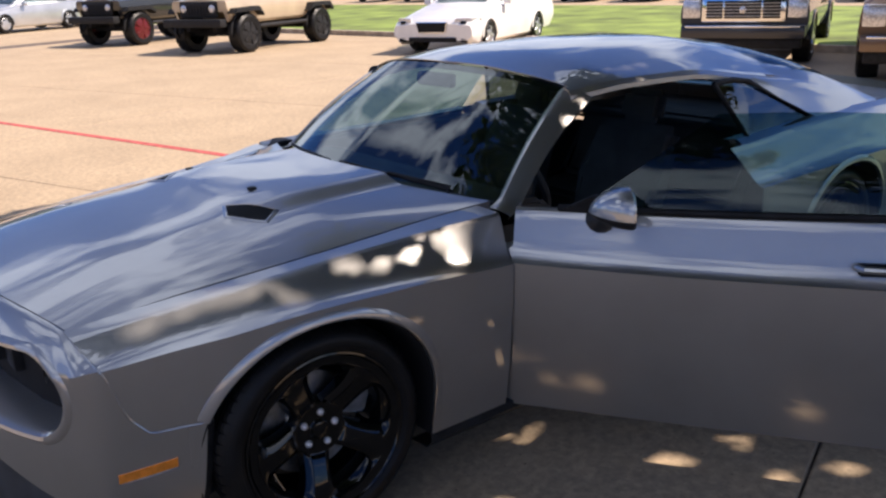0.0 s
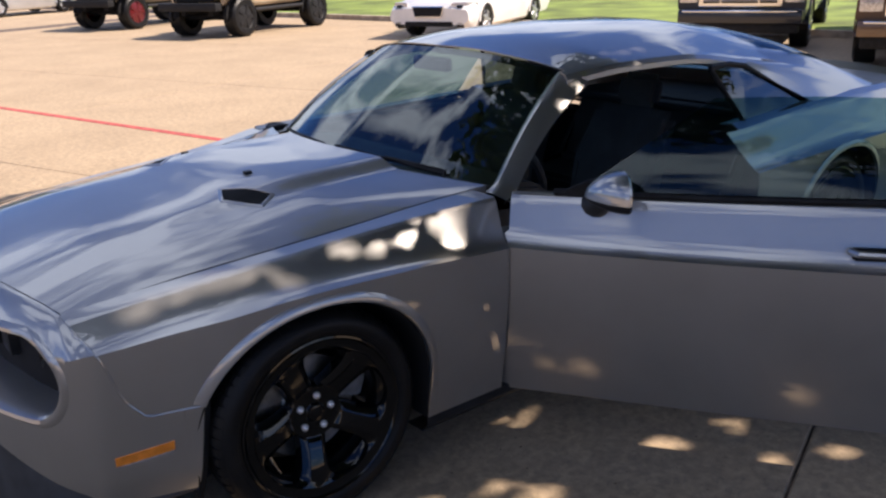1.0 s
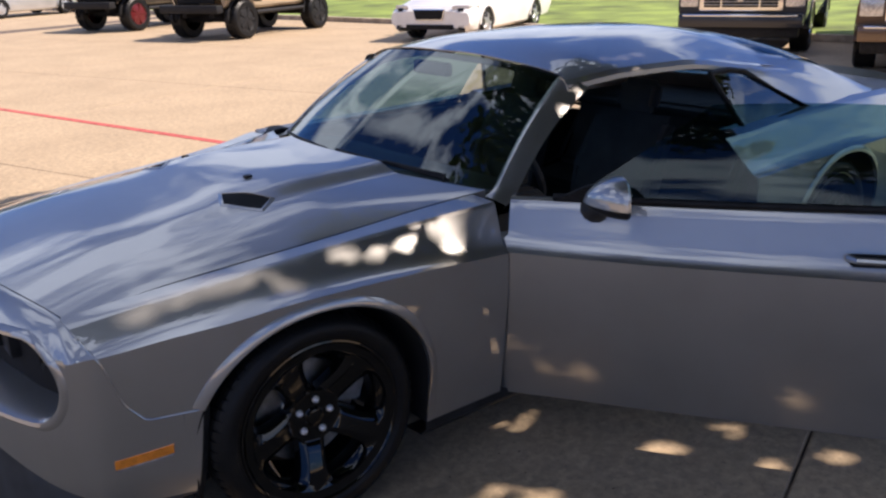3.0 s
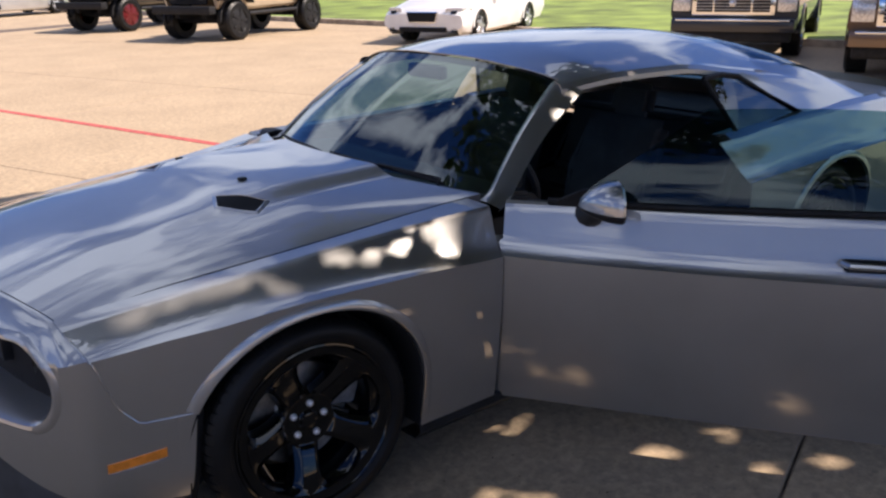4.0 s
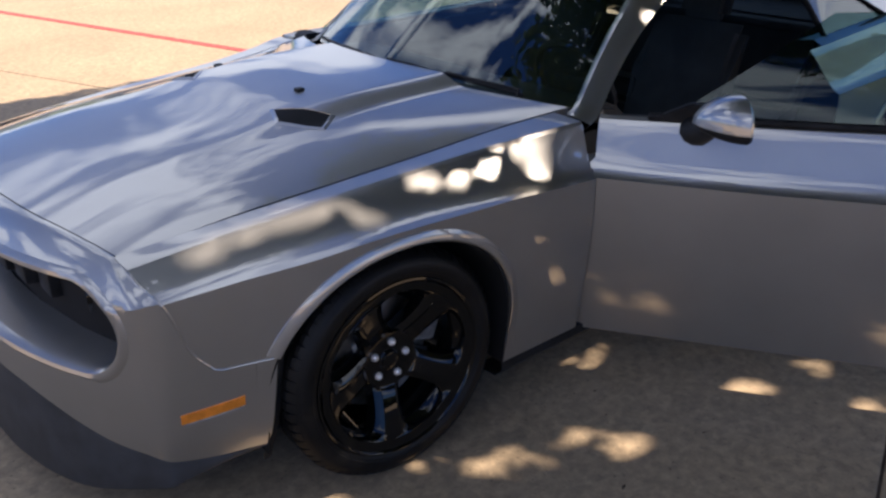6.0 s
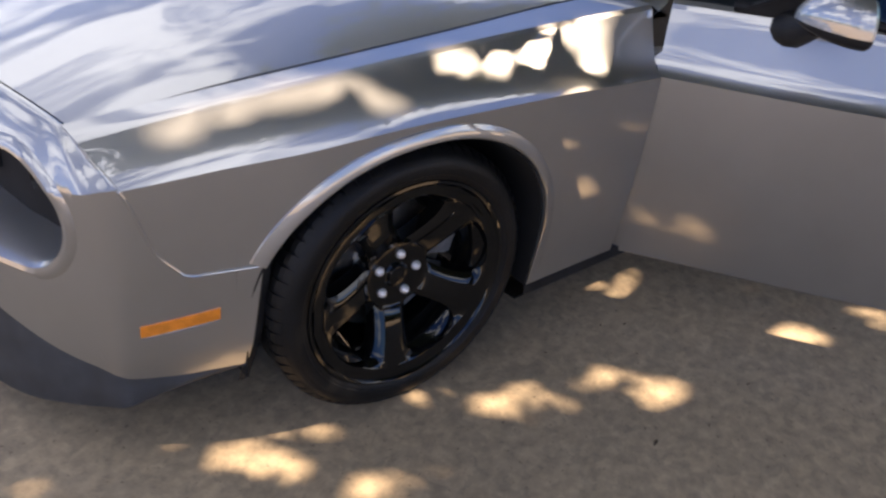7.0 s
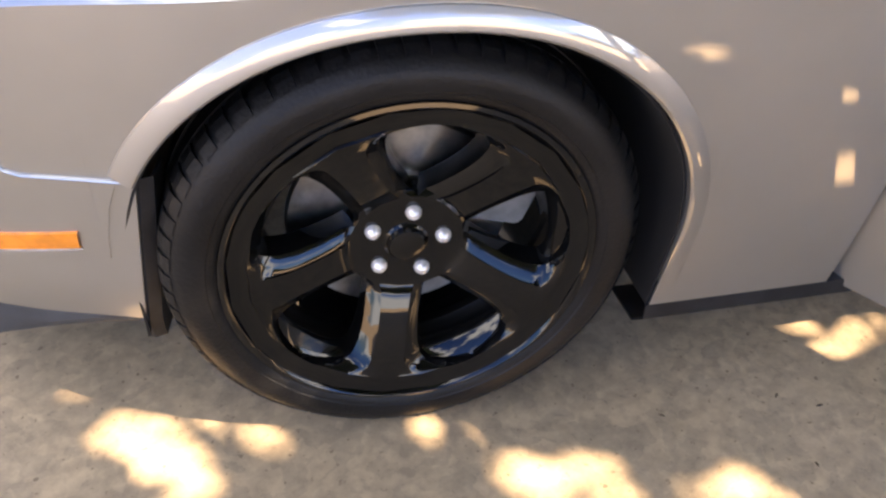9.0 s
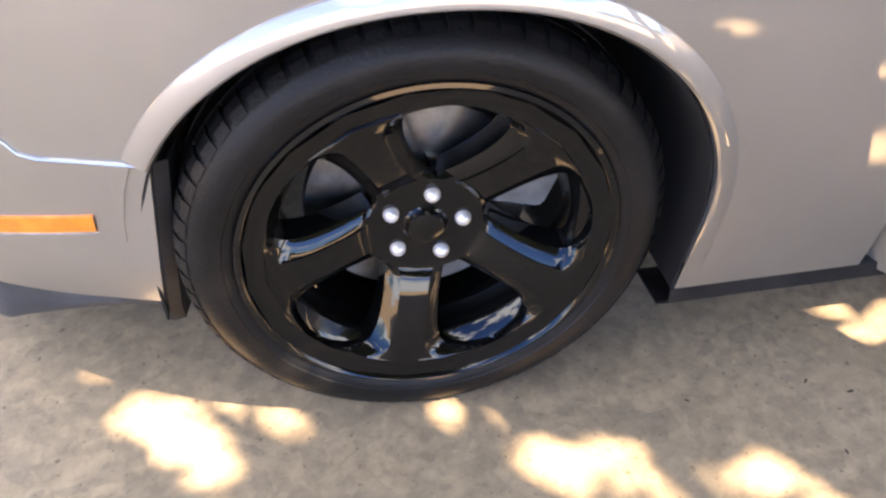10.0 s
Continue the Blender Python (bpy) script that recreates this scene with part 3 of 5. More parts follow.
for side in (-1, 1):
    flip = [[(p[0], -side * p[1], p[2]) for p in r] for r in lower_rows]
    part("front_bumper", sheet(flip, 0.004), PAINT, coupe, "silver-grey front bumper skin")
    flip = [[(p[0], -side * p[1], p[2]) for p in r] for r in upper_rows]
    part("nose_panel", sheet(flip, 0.004), PAINT, coupe)
    bead = [(x, SEAM_Z - 0.004) for x in lin(-0.368, -0.50, 7)] + [(fender_front(z) - 0.003, z) for z in lin(SEAM_Z + 0.002, 0.775, 18)]
    part("bumper_edge", tube([(x, -side * (abs(body_y(x, z)) + 0.0016), z) for x, z in bead], 0.0036, 8), PAINT, coupe, "rounded upper edge of the bumper")
    # opening's rounded lip, running into the recess
    rows = []
    for f, dx in ((0.0, 0.0), (0.004, -0.006), (0.013, -0.009), (0.023, -0.005), (0.029, 0.008), (0.034, 0.03), (0.046, 0.15)):
        u0 = U0 + f / _len[-1]
        ring = []
        for way in (1, -1):
            for u in [u for u in us if u >= U0][::-way]:
                un = u0 + (u - U0) * (1 - u0) / (1 - U0)
                p = nose_skin(un, MID + way * mouth(un, u0, HALF - f))
                ring.append((p[0] + dx, -side * p[1], p[2]))
        rows.append(ring)
    part("grille_surround", sheet(rows, 0.003), PAINT, coupe, "silver lip round the recessed grille")
    # lamps in the recess
    for cy, rad in ((-0.615, 0.068), (-0.455, 0.060)):
        cx = -0.70 - 0.30 * (0.66 - abs(cy)) + 0.135
        base = pose(cx, side * abs(cy), MID, 0, 0, -side * -22)
        bm = lathe([(0.0, 0.01), (rad * 0.6, 0.008), (rad * 0.9, -0.01), (rad, -0.035), (rad * 1.1, -0.037), (rad * 1.13, -0.02), (rad * 1.13, 0.03)], 40)
        bmesh.ops.rotate(bm, verts=bm.verts[:], cent=(0, 0, 0), matrix=Matrix.Rotation(radians(-90), 3, "Z"))
        lamp = part("headlight", bm, GLOSS_BLACK, coupe, "round headlight in a dark recess", m=base)
        bm = lathe([(0.0, -0.028), (rad * 0.5, -0.024), (rad * 0.85, -0.010), (rad * 0.9, 0.0)], 32)
        bmesh.ops.rotate(bm, verts=bm.verts[:], cent=(0, 0, 0), matrix=Matrix.Rotation(radians(-90), 3, "Z"))
        part("lamp_glass", bm, LENS, lamp)
    # amber side marker
    rows = []
    for x in lin(-0.605, -0.452, 9):
        uu = 0.0
        while nose_x(uu) > x and uu < 1:
            uu += 0.002
        r_ = []
        for z, o in ((0.379, -0.002), (0.381, 0.004), (0.395, 0.005), (0.409, 0.004), (0.411, -0.002)):
            zz = z + 0.019 * (x + 0.605) / 0.153
            p = nose_point(uu, zz)
            r_.append((p[0] - o * 0.4, -side * (p[1] - o), p[2]))
        rows.append(r_)
    low = [[(p[0], p[1], p[2] - 0.004 * k) for k in (0, 1)] for p in [r_[0] for r_ in rows]]
    part("marker_edge", sheet([[(a[0], a[1] + side * 0.003, a[2]) for a in r_] for r_ in low], 0.002), LAMP_WHITE, coupe, "bright edge under the marker lens")
    part("side_marker", sheet(rows, 0.002), AMBER, coupe, "orange side marker lens")
    # chin spoiler
    rows = []
    for u_ in lin(0.0, 1.0, 60):
        z, zl = nose_low(u_), chin_low(u_)
        p = nose_point(u_, z)
        w_ = step(0.02, 0.30, u_)
        out = (-0.016 * w_ * step(0.25, 0.6, u_), -0.010 * w_)
        rows.append([(p[0] + 0.02, -side * (p[1] + 0.02), z + 0.02), (p[0], -side * p[1], z + 0.003), (p[0] + out[0] * 0.5, -side * (p[1] + out[1] * 0.5), z - 0.3 * (z - zl)),
                     (p[0] + out[0], -side * (p[1] + out[1]), zl + 0.012), (p[0] + out[0] + 0.004, -side * (p[1] + out[1] + 0.004), zl), (p[0] + 0.03, -side * (p[1] + 0.03), zl + 0.004),
                     (p[0] + 0.12, -side * (p[1] + 0.06), zl + 0.03)])
    part("chin_spoiler", sheet(rows, 0.003), CHIN, coupe, "matt black chin spoiler")
# dark grille behind the opening
part("grille", prism([(-0.615, -0.72), (-0.69, -0.45), (-0.73, -0.2), (-0.73, 0.2), (-0.69, 0.45), (-0.615, 0.72), (-0.55, 0.70), (-0.55, -0.70)], "z", 0.47, 0.80), VOID, coupe,
     "black recessed grille")
for k in range(6):
    y0 = -0.36 + 0.13 * k
    part("grille_bar", box(-0.78 + 0.35 * y0 * y0, -0.72 + 0.35 * y0 * y0, y0, y0 + 0.10, 0.60, 0.72, 0.01), BLACK, coupe)

# engine bay and floor: a dark core that closes the gaps
part("underbody", prism([(-0.62, 0.24), (-0.60, 0.74), (-0.2, 0.775), (0.5, 0.83), (0.62, 0.83), (0.68, 0.40), (0.75, 0.24), (2.5, 0.24), (2.6, 0.36), (3.9, 0.40), (3.9, 0.26), (2.5, 0.18)], "y", -0.46, 0.46),
     VOID, coupe, "dark underbody")
part("cowl", prism([(0.56, 0.80), (0.57, 0.885), (0.70, 0.90), (0.90, 0.885), (1.05, 0.80)], "y", -0.74, 0.74), BLACK, coupe, "black cowl under the wipers")
part("firewall", box(0.70, 0.74, -0.80, 0.80, 0.25, 0.86), VOID, coupe)

# greenhouse
ws_base = curve((0.0, 0.66), (0.4, 0.725), (0.65, 0.80), (0.79, 0.865))      # x over |y|
ws_base_z = curve((0.0, 0.955), (0.4, 0.945), (0.65, 0.925), (0.79, 0.912))
ws_top = curve((0.0, 1.225), (0.35, 1.25), (0.66, 1.335))
ws_top_z = curve((0.0, 1.335), (0.35, 1.32), (0.66, 1.262))


def windshield_point(s, v):
    """s across (-1 to 1), v from base to header."""
    yb, yt = 0.79 * s, 0.66 * s
    b = Vector((ws_base(abs(yb)), yb, ws_base_z(abs(yb))))
    t = Vector((ws_top(abs(yt)), yt, ws_top_z(abs(yt))))
    p = b.lerp(t, v)
    p += Vector((-0.5, 0, 0.8)) * 0.025 * math.sin(math.pi * v)
    return p


rows = [[windshield_point(s, v) for s in lin(-0.985, 0.985, 33)] for v in lin(0.0, 0.985, 20)]
part("windshield", sheet(rows, 0.004), WINDSHIELD, coupe, "sloped windshield reflecting sky and leaves")
rows = [[windshield_point(s, v) + Vector((0.012, 0, -0.004)) for s in lin(-0.985, 0.985, 33)] for v in lin(0.93, 0.99, 3)]
part("header_band", sheet(rows, 0.002), BLACK, coupe)

rail_y = curve((1.335, -0.672), (1.6, -0.695), (2.0, -0.69), (2.45, -0.705), (2.75, -0.72))
rail_z = curve((1.335, 1.262), (1.6, 1.282), (2.0, 1.275), (2.45, 1.215), (2.75, 1.172))
roof_z = curve((1.2, 1.333), (1.6, 1.372), (2.0, 1.382), (2.4, 1.372), (2.75, 1.330))


def roof_point(x, s):
    yr = abs(rail_y(max(1.335, x)))
    zr = rail_z(max(1.335, x)) if x > 1.335 else 1.262
    return (x, s * yr, zr + (roof_z(x) - zr) * (1 - abs(s) ** 2.6))


rows = []
for k in range(34):
    row = []
    for s in lin(-1, 1, 33):
        x0 = ws_top(abs(s) * 0.66)
        x1 = 2.775 + 0.03 * s * s
        x = x0 + (x1 - x0) * k / 33
        row.append(roof_point(x, s))
    rows.append(row)
part("roof", sheet(rows, 0.004), PAINT, coupe, "silver-grey roof panel")

# rear glass and deck
rows = []
for v in lin(0, 1, 10):
    rows.append([Vector(roof_point(2.66 + 0.10 * s * s, s * 0.97)).lerp(Vector((3.52 - 0.08 * s * s, s * 0.70, 0.975)), v) + Vector((0, 0, 0.085 * math.sin(math.pi * v)))
                 for s in lin(-1, 1, 17)])
part("rear_window", sheet(rows, 0.004), TINTED, coupe, "tinted rear window")
rows = []
for x in lin(3.42, 4.05, 8):
    rows.append([(x, s * abs(sho_y(x)), sho_z(x) + 0.035 * (1 - abs(s) ** 2.5) + 0.025 * step(3.85, 4.0, x)) for s in lin(-1, 1, 21)])
part("trunk_lid", sheet(rows, 0.004), PAINT, coupe)
rows = [[(4.02 + 0.02 * w, s * 0.80, 1.0 + 0.02 * w - 0.05 * abs(s) ** 4) for s in lin(-1, 1, 15)] for w in (-3, -1.5, 0, 0.6)]
part("rear_spoiler", sheet(rows, 0.02), PAINT, coupe)
rows = []
for z in lin(0.25, 0.95, 6):
    rows.append([(4.05 + 0.09 * math.sin(math.pi * (z - 0.2) / 0.9) * (1 - s**4), s * (0.86 - 0.02 * abs(z - 0.6)), z) for s in lin(-1, 1, 15)])
part("rear_bumper", sheet(rows, 0.004), PAINT, coupe)

for side in (-1, 1):
    # windshield pillar
    rows = []
    for v in lin(-0.06, 1.02, 22):
        a = windshield_point(0.99, min(1, max(0, v)))
        if v < 0:
            a = a + Vector((-0.06, 0.02, -0.01)) * (-v / 0.06)
        w_ = 0.072 + 0.034 * max(0.0, v) ** 2
        nrm = Vector((-0.25, 0.75, 0.55)).normalized()
        col = []
        for q, lift in ((-0.15, -0.012), (0.0, 0.004), (0.3, 0.011), (0.7, 0.012), (1.0, 0.006), (1.05, -0.03)):
            p = a + Vector((0.55, 0.72, -0.42)) * w_ * q + nrm * lift
            col.append((p.x, side * p.y, p.z))
        rows.append(col)
    part("windshield_pillar", sheet(rows, 0.003), PAINT, coupe, "silver-grey windshield pillar")
    # roof rail over the door
    rows = []
    for x in lin(1.30, 2.60, 30):
        xx = max(x, 1.335)
        y, z = abs(rail_y(xx)), rail_z(xx)
        rows.append([(x, side * (y - 0.008), z + 0.004), (x, side * (y + 0.018), z - 0.006), (x, side * (y + 0.034), z - 0.026), (x, side * (y + 0.036), z - 0.045), (x, side * (y - 0.02), z - 0.055)])
    part("roof_rail", sheet(rows, 0.003), PAINT, coupe)
    # rear pillar, sweeping from the roof to the haunch
    rows = []
    for v in lin(0, 1, 16):
        a = Vector((2.40, 0.745, 1.19)).lerp(Vector((2.86, 0.865, 0.972)), v)
        b = Vector((2.58, 0.716, 1.180)).lerp(Vector((3.62, 0.80, 0.955)), v**0.9)
        t = Vector((2.56, 0.60, 1.238)).lerp(Vector((3.56, 0.62, 0.985)), v**0.95)
        r_ = []
        for k in range(7):
            r_.append(a.lerp(b, k / 6) + Vector((0, 0.012, 0.008)) * math.sin(math.pi * k / 6))
        r_ += [b.lerp(t, q_) + Vector((0, 0.018, 0.020)) * math.sin(math.pi * q_) * min(1.0, 3 * v) for q_ in (0.25, 0.5, 0.75, 1.0)]
        r_ = [p + Vector((0, 0.006, 0.056)) * math.sin(math.pi * v**0.82) * (k / 10) for k, p in enumerate(r_)]
        rows.append([(p.x, side * p.y, p.z) for p in r_])
    part("rear_pillar", sheet(rows, 0.004), PAINT, coupe, "broad silver-grey rear pillar")
    # quarter window and its black frame
    q = [(2.14, 0.757, 1.198), (2.28, 0.754, 1.205), (2.41, 0.754, 1.185), (2.80, 0.850, 0.985), (2.26, 0.880, 0.945)]
    bm = bmesh.new()
    out = bm.faces.new([bm.verts.new((x, side * y, z)) for x, y, z in q])
    back = bmesh.ops.extrude_face_region(bm, geom=[out])
    bmesh.ops.translate(bm, vec=(0, -side * 0.004, 0), verts=[e for e in back["geom"] if isinstance(e, bmesh.types.BMVert)])
    bmesh.ops.recalc_face_normals(bm, faces=bm.faces)
    part("quarter_window", bm, QUARTER_GLASS, coupe, "small tinted quarter window", smooth=False)
    part("window_trim", tube([(x, side * (y + 0.004), z) for x, y, z in q + q[:1]], 0.012, 8), BLACK, coupe)
    # panel below the quarter window
    rows = [[(x, side * abs(sho_y(x)), sho_z(x)), (x, side * (abs(sho_y(x)) - 0.035), sho_z(x) + 0.022), (x, side * (abs(sho_y(x)) - 0.10), sho_z(x) + 0.012)] for x in lin(2.16, 3.65, 20)]
    part("belt_panel", sheet(rows, 0.003), PAINT, coupe)

# black wedge filling the far corner between hood and windshield
part("cowl_wedge", prism([(0.72, 0.86), (0.79, 0.922), (0.84, 0.934), (0.90, 0.93), (0.90, 0.86)], "y", 0.80, 0.92, 0.008), BLACK, coupe, "black wedge at the far cowl corner")

# wipers
for y0, y1, x0 in ((-0.62, -0.02, 0.0), (0.02, 0.62, 0.0)):
    pts = []
    for k in range(9):
        s = (y0 + (y1 - y0) * k / 8) / 0.79
        p = windshield_point(s, 0.0 + 0.03 * k / 8) + Vector((-0.018, 0, 0.012))
        pts.append(p)
    w = part("wiper", tube(pts, 0.007, 6), BLACK, coupe, "black windshield wiper")
    part("wiper_arm", tube([windshield_point(y0 / 0.79, -0.06) + Vector((-0.03, 0, 0.02)), pts[0] + Vector((0, 0.02, 0.012)), pts[4] + Vector((-0.006, 0, 0.006))], 0.008, 6), BLACK, w)

# cabin
part("dashboard", prism([(0.74, 0.62), (0.74, 0.885), (0.95, 0.895), (1.12, 0.87), (1.20, 0.80), (1.16, 0.62)], "y", -0.74, 0.74, 0.02), LEATHER, coupe, "black dashboard")
part("cabin_floor", box(0.74, 3.3, -0.72, 0.72, 0.24, 0.30), VOID, coupe)
part("far_door_trim", box(0.80, 2.9, 0.80, 0.90, 0.25, 0.91, 0.02), LEATHER, coupe)
part("headliner", sheet([[(x, s * (abs(rail_y(x)) - 0.02), roof_point(x, s)[2] - 0.03) for s in lin(-0.98, 0.98, 9)] for x in lin(1.36, 2.7, 8)], 0.006), LEATHER, coupe)
part("rear_shelf", box(2.75, 3.5, -0.7, 0.7, 0.86, 0.90, 0.01), LEATHER, coupe)
part("rear_bench", prism([(2.30, 0.30), (2.30, 0.50), (2.62, 0.52), (2.80, 0.90), (2.92, 0.90), (2.80, 0.30)], "y", -0.6, 0.6, 0.03), LEATHER, coupe)
for s in (-1, 1):
    seat = part("front_seat", prism([(1.42, 0.30), (1.40, 0.46), (1.46, 0.52), (1.86, 0.50), (1.95, 0.46), (1.95, 0.30)], "y", s * 0.38 - 0.25, s * 0.38 + 0.25, 0.04), LEATHER, coupe, "black bucket seat")
    part("seat_back", prism([(1.84, 0.42), (1.98, 0.44), (2.16, 0.98), (2.08, 1.0), (1.96, 0.75)], "y", s * 0.38 - 0.24, s * 0.38 + 0.24, 0.04), LEATHER, seat)
    part("headrest", prism([(2.08, 1.0), (2.16, 0.99), (2.20, 1.14), (2.13, 1.15)], "y", s * 0.38 - 0.12, s * 0.38 + 0.12, 0.03), LEATHER, seat)
ring = [Vector((0.055 * math.cos(a) * 0 + 0.0, 0.185 * math.cos(a), 0.185 * math.sin(a))) for a in lin(0, 2 * math.pi, 33)]
rot = Matrix.Rotation(radians(-24), 3, "Y")
wheel_ = part("steering_wheel", tube([rot @ p + Vector((1.30, -0.38, 0.84)) for p in ring], 0.017, 8), LEATHER, coupe, "black steering wheel")
part("steering_hub", box(1.26, 1.34, -0.46, -0.30, 0.79, 0.89, 0.02), LEATHER, wheel_)
mp = windshield_point(0.0, 0.86)
part("rear_view_mirror", box(mp.x + 0.03, mp.x + 0.07, -0.12, 0.12, mp.z - 0.06, mp.z, 0.015), BLACK, coupe)

# ---- open driver's door ----
HINGE = Vector((0.760, -0.962, 0.0))
SWING = Matrix.Translation(HINGE) @ Matrix.Rotation(radians(-56.5), 4, "Z") @ Matrix.Translation(-HINGE)
xs = lin(0.752, 2.05, 44)
rows = side_panel(xs, lambda x: 0.185, 1)
rows = [[(p[0], -abs(p[1]), p[2]) for p in r] for r in rows]
rows = [[(r[0][0], r[0][1] + 0.05, r[0][2] - 0.002), (r[0][0], r[0][1] + 0.012, r[0][2] + 0.010)] + r + [(r[-1][0], r[-1][1] + 0.05, r[-1][2] + 0.004)] for r in rows]
rows = [[(p[0] + 0.004, p[1] + 0.05, p[2]) for p in rows[0]]] + rows + [[(p[0], p[1] + 0.05, p[2]) for p in rows[-1]]]
closed = [[(p[0], -p[1], p[2]) for p in r] for r in rows]
rows = [[(p[0] - 1.35 * max(0.0, p[1] + 0.962) * max(0.0, 1 - (p[0] - 0.752) / 0.25) ** 2 * (p[2] < 0.80), p[1], p[2]) for p in r] for r in rows]
door = part("driver_door", sheet(rows, 0.002), PAINT, coupe, "open silver-grey driver's door", m=SWING, sharp=11)
part("door_trim", prism([(-0.90, 0.20), (-0.905, 0.90), (-0.88, 0.93), (-0.80, 0.91), (-0.76, 0.66), (-0.84, 0.20)], "x", 0.80, 2.0, 0.015), LEATHER, door, "black inner door trim")
part("belt_moulding", tube([(x, sho_y(x) + 0.010, sho_z(x) + 0.014) for x in lin(0.90, 2.04, 12)], 0.013, 8), BLACK, door, "black window-line moulding")
# frameless glass
rows = []
for v in lin(0, 1, 8):
    r_ = []
    for k in lin(0, 1, 14):
        xb, xt = 0.95 + 1.10 * k, 1.40 + 0.78 * k
        x = xb + (xt - xb) * v
        z = 0.925 + (1.235 - 0.925 + 0.012 * math.sin(math.pi * k)) * v
        r_.append((x, -0.893 + 0.165 * v - 0.02 * math.sin(math.pi * v), z))
    rows.append(r_)
part("door_window", sheet(rows, 0.005), DOOR_GLASS, door, "raised frameless door window")
far_door = part("passenger_door", sheet(closed, 0.002), PAINT, coupe, "closed silver-grey passenger door", sharp=11)
part("door_window", sheet([[(p[0], -p[1], p[2]) for p in r] for r in rows], 0.005), DOOR_GLASS, far_door)
# black corner sail and mirror
bm = prism([(0.90, 0.925), (1.10, 0.925), (1.10, 0.985), (1.02, 0.985)], "y", -0.918, -0.885, 0.004)
part("mirror_sail", bm, BLACK, door)


def mirror_shell(t0, t1, lift, drop):
    """Part of the egg-shaped shell, flat on its rear side, between two angles round it."""
    rows = []
    for k in range(13):
        f = k / 12                                        # from the nose of the shell to its rear rim
        r_ = math.sin(math.pi / 2 * f) ** 0.6
        row = []
        for t in lin(t0, t1, 18):
            cy = math.copysign(abs(math.cos(t)) ** 0.8, math.cos(t))
            cz = math.copysign(abs(math.sin(t)) ** 0.8, math.sin(t)) * (lift if math.sin(t) > 0 else drop)
            row.append((1.03 + 0.125 * f - 0.03 * cy * r_, -1.085 + 0.105 * cy * r_, 0.978 + cz * r_ * (1.0 - 0.12 * cy)))
        rows.append(row)
    rows.append([(p[0] + 0.006, -1.085 + (p[1] + 1.085) * 0.93, 0.978 + (p[2] - 0.978) * 0.92) for p in rows[-1]])
    return rows


mirror = part("mirror_housing", sheet(mirror_shell(math.pi, 2 * math.pi, 0.085, 0.036)), BLACK, door, "silver-grey and black door mirror")
part("mirror_cap", sheet(mirror_shell(0, math.pi, 0.085, 0.036)), PAINT, mirror, "silver-grey mirror cap")
bm = bmesh.new()
bm.faces.new([bm.verts.new((1.150 + 0.03 * math.cos(2 * math.pi * j / 28) * -1, -1.085 + 0.097 * math.cos(2 * math.pi * j / 28), 0.978 + (0.077 if j < 14 else 0.032) * math.sin(2 * math.pi * j / 28))) for j in range(28)])
part("mirror_glass", bm, CHROME, mirror, "mirror glass", smooth=False)
part("mirror_arm", tube([(1.04, -0.905, 0.905), (1.055, -0.95, 0.912), (1.075, -1.00, 0.935), (1.09, -1.04, 0.955)], 0.03, 12, [0.048, 0.042, 0.032, 0.026]), BLACK, mirror, "dark mirror foot")
# handle
rows = []
part("handle_recess", prism([(1.84, 0.785), (1.98, 0.79), (1.985, 0.83), (1.83, 0.825)], "y", -0.976, -0.955, 0.006), BLACK, door)
part("door_handle", tube([(1.83, -0.972, 0.815), (1.85, -0.998, 0.816), (1.95, -1.0, 0.818), (1.985, -0.972, 0.818)], 0.012, 8), PAINT, door, "silver-grey pull handle")


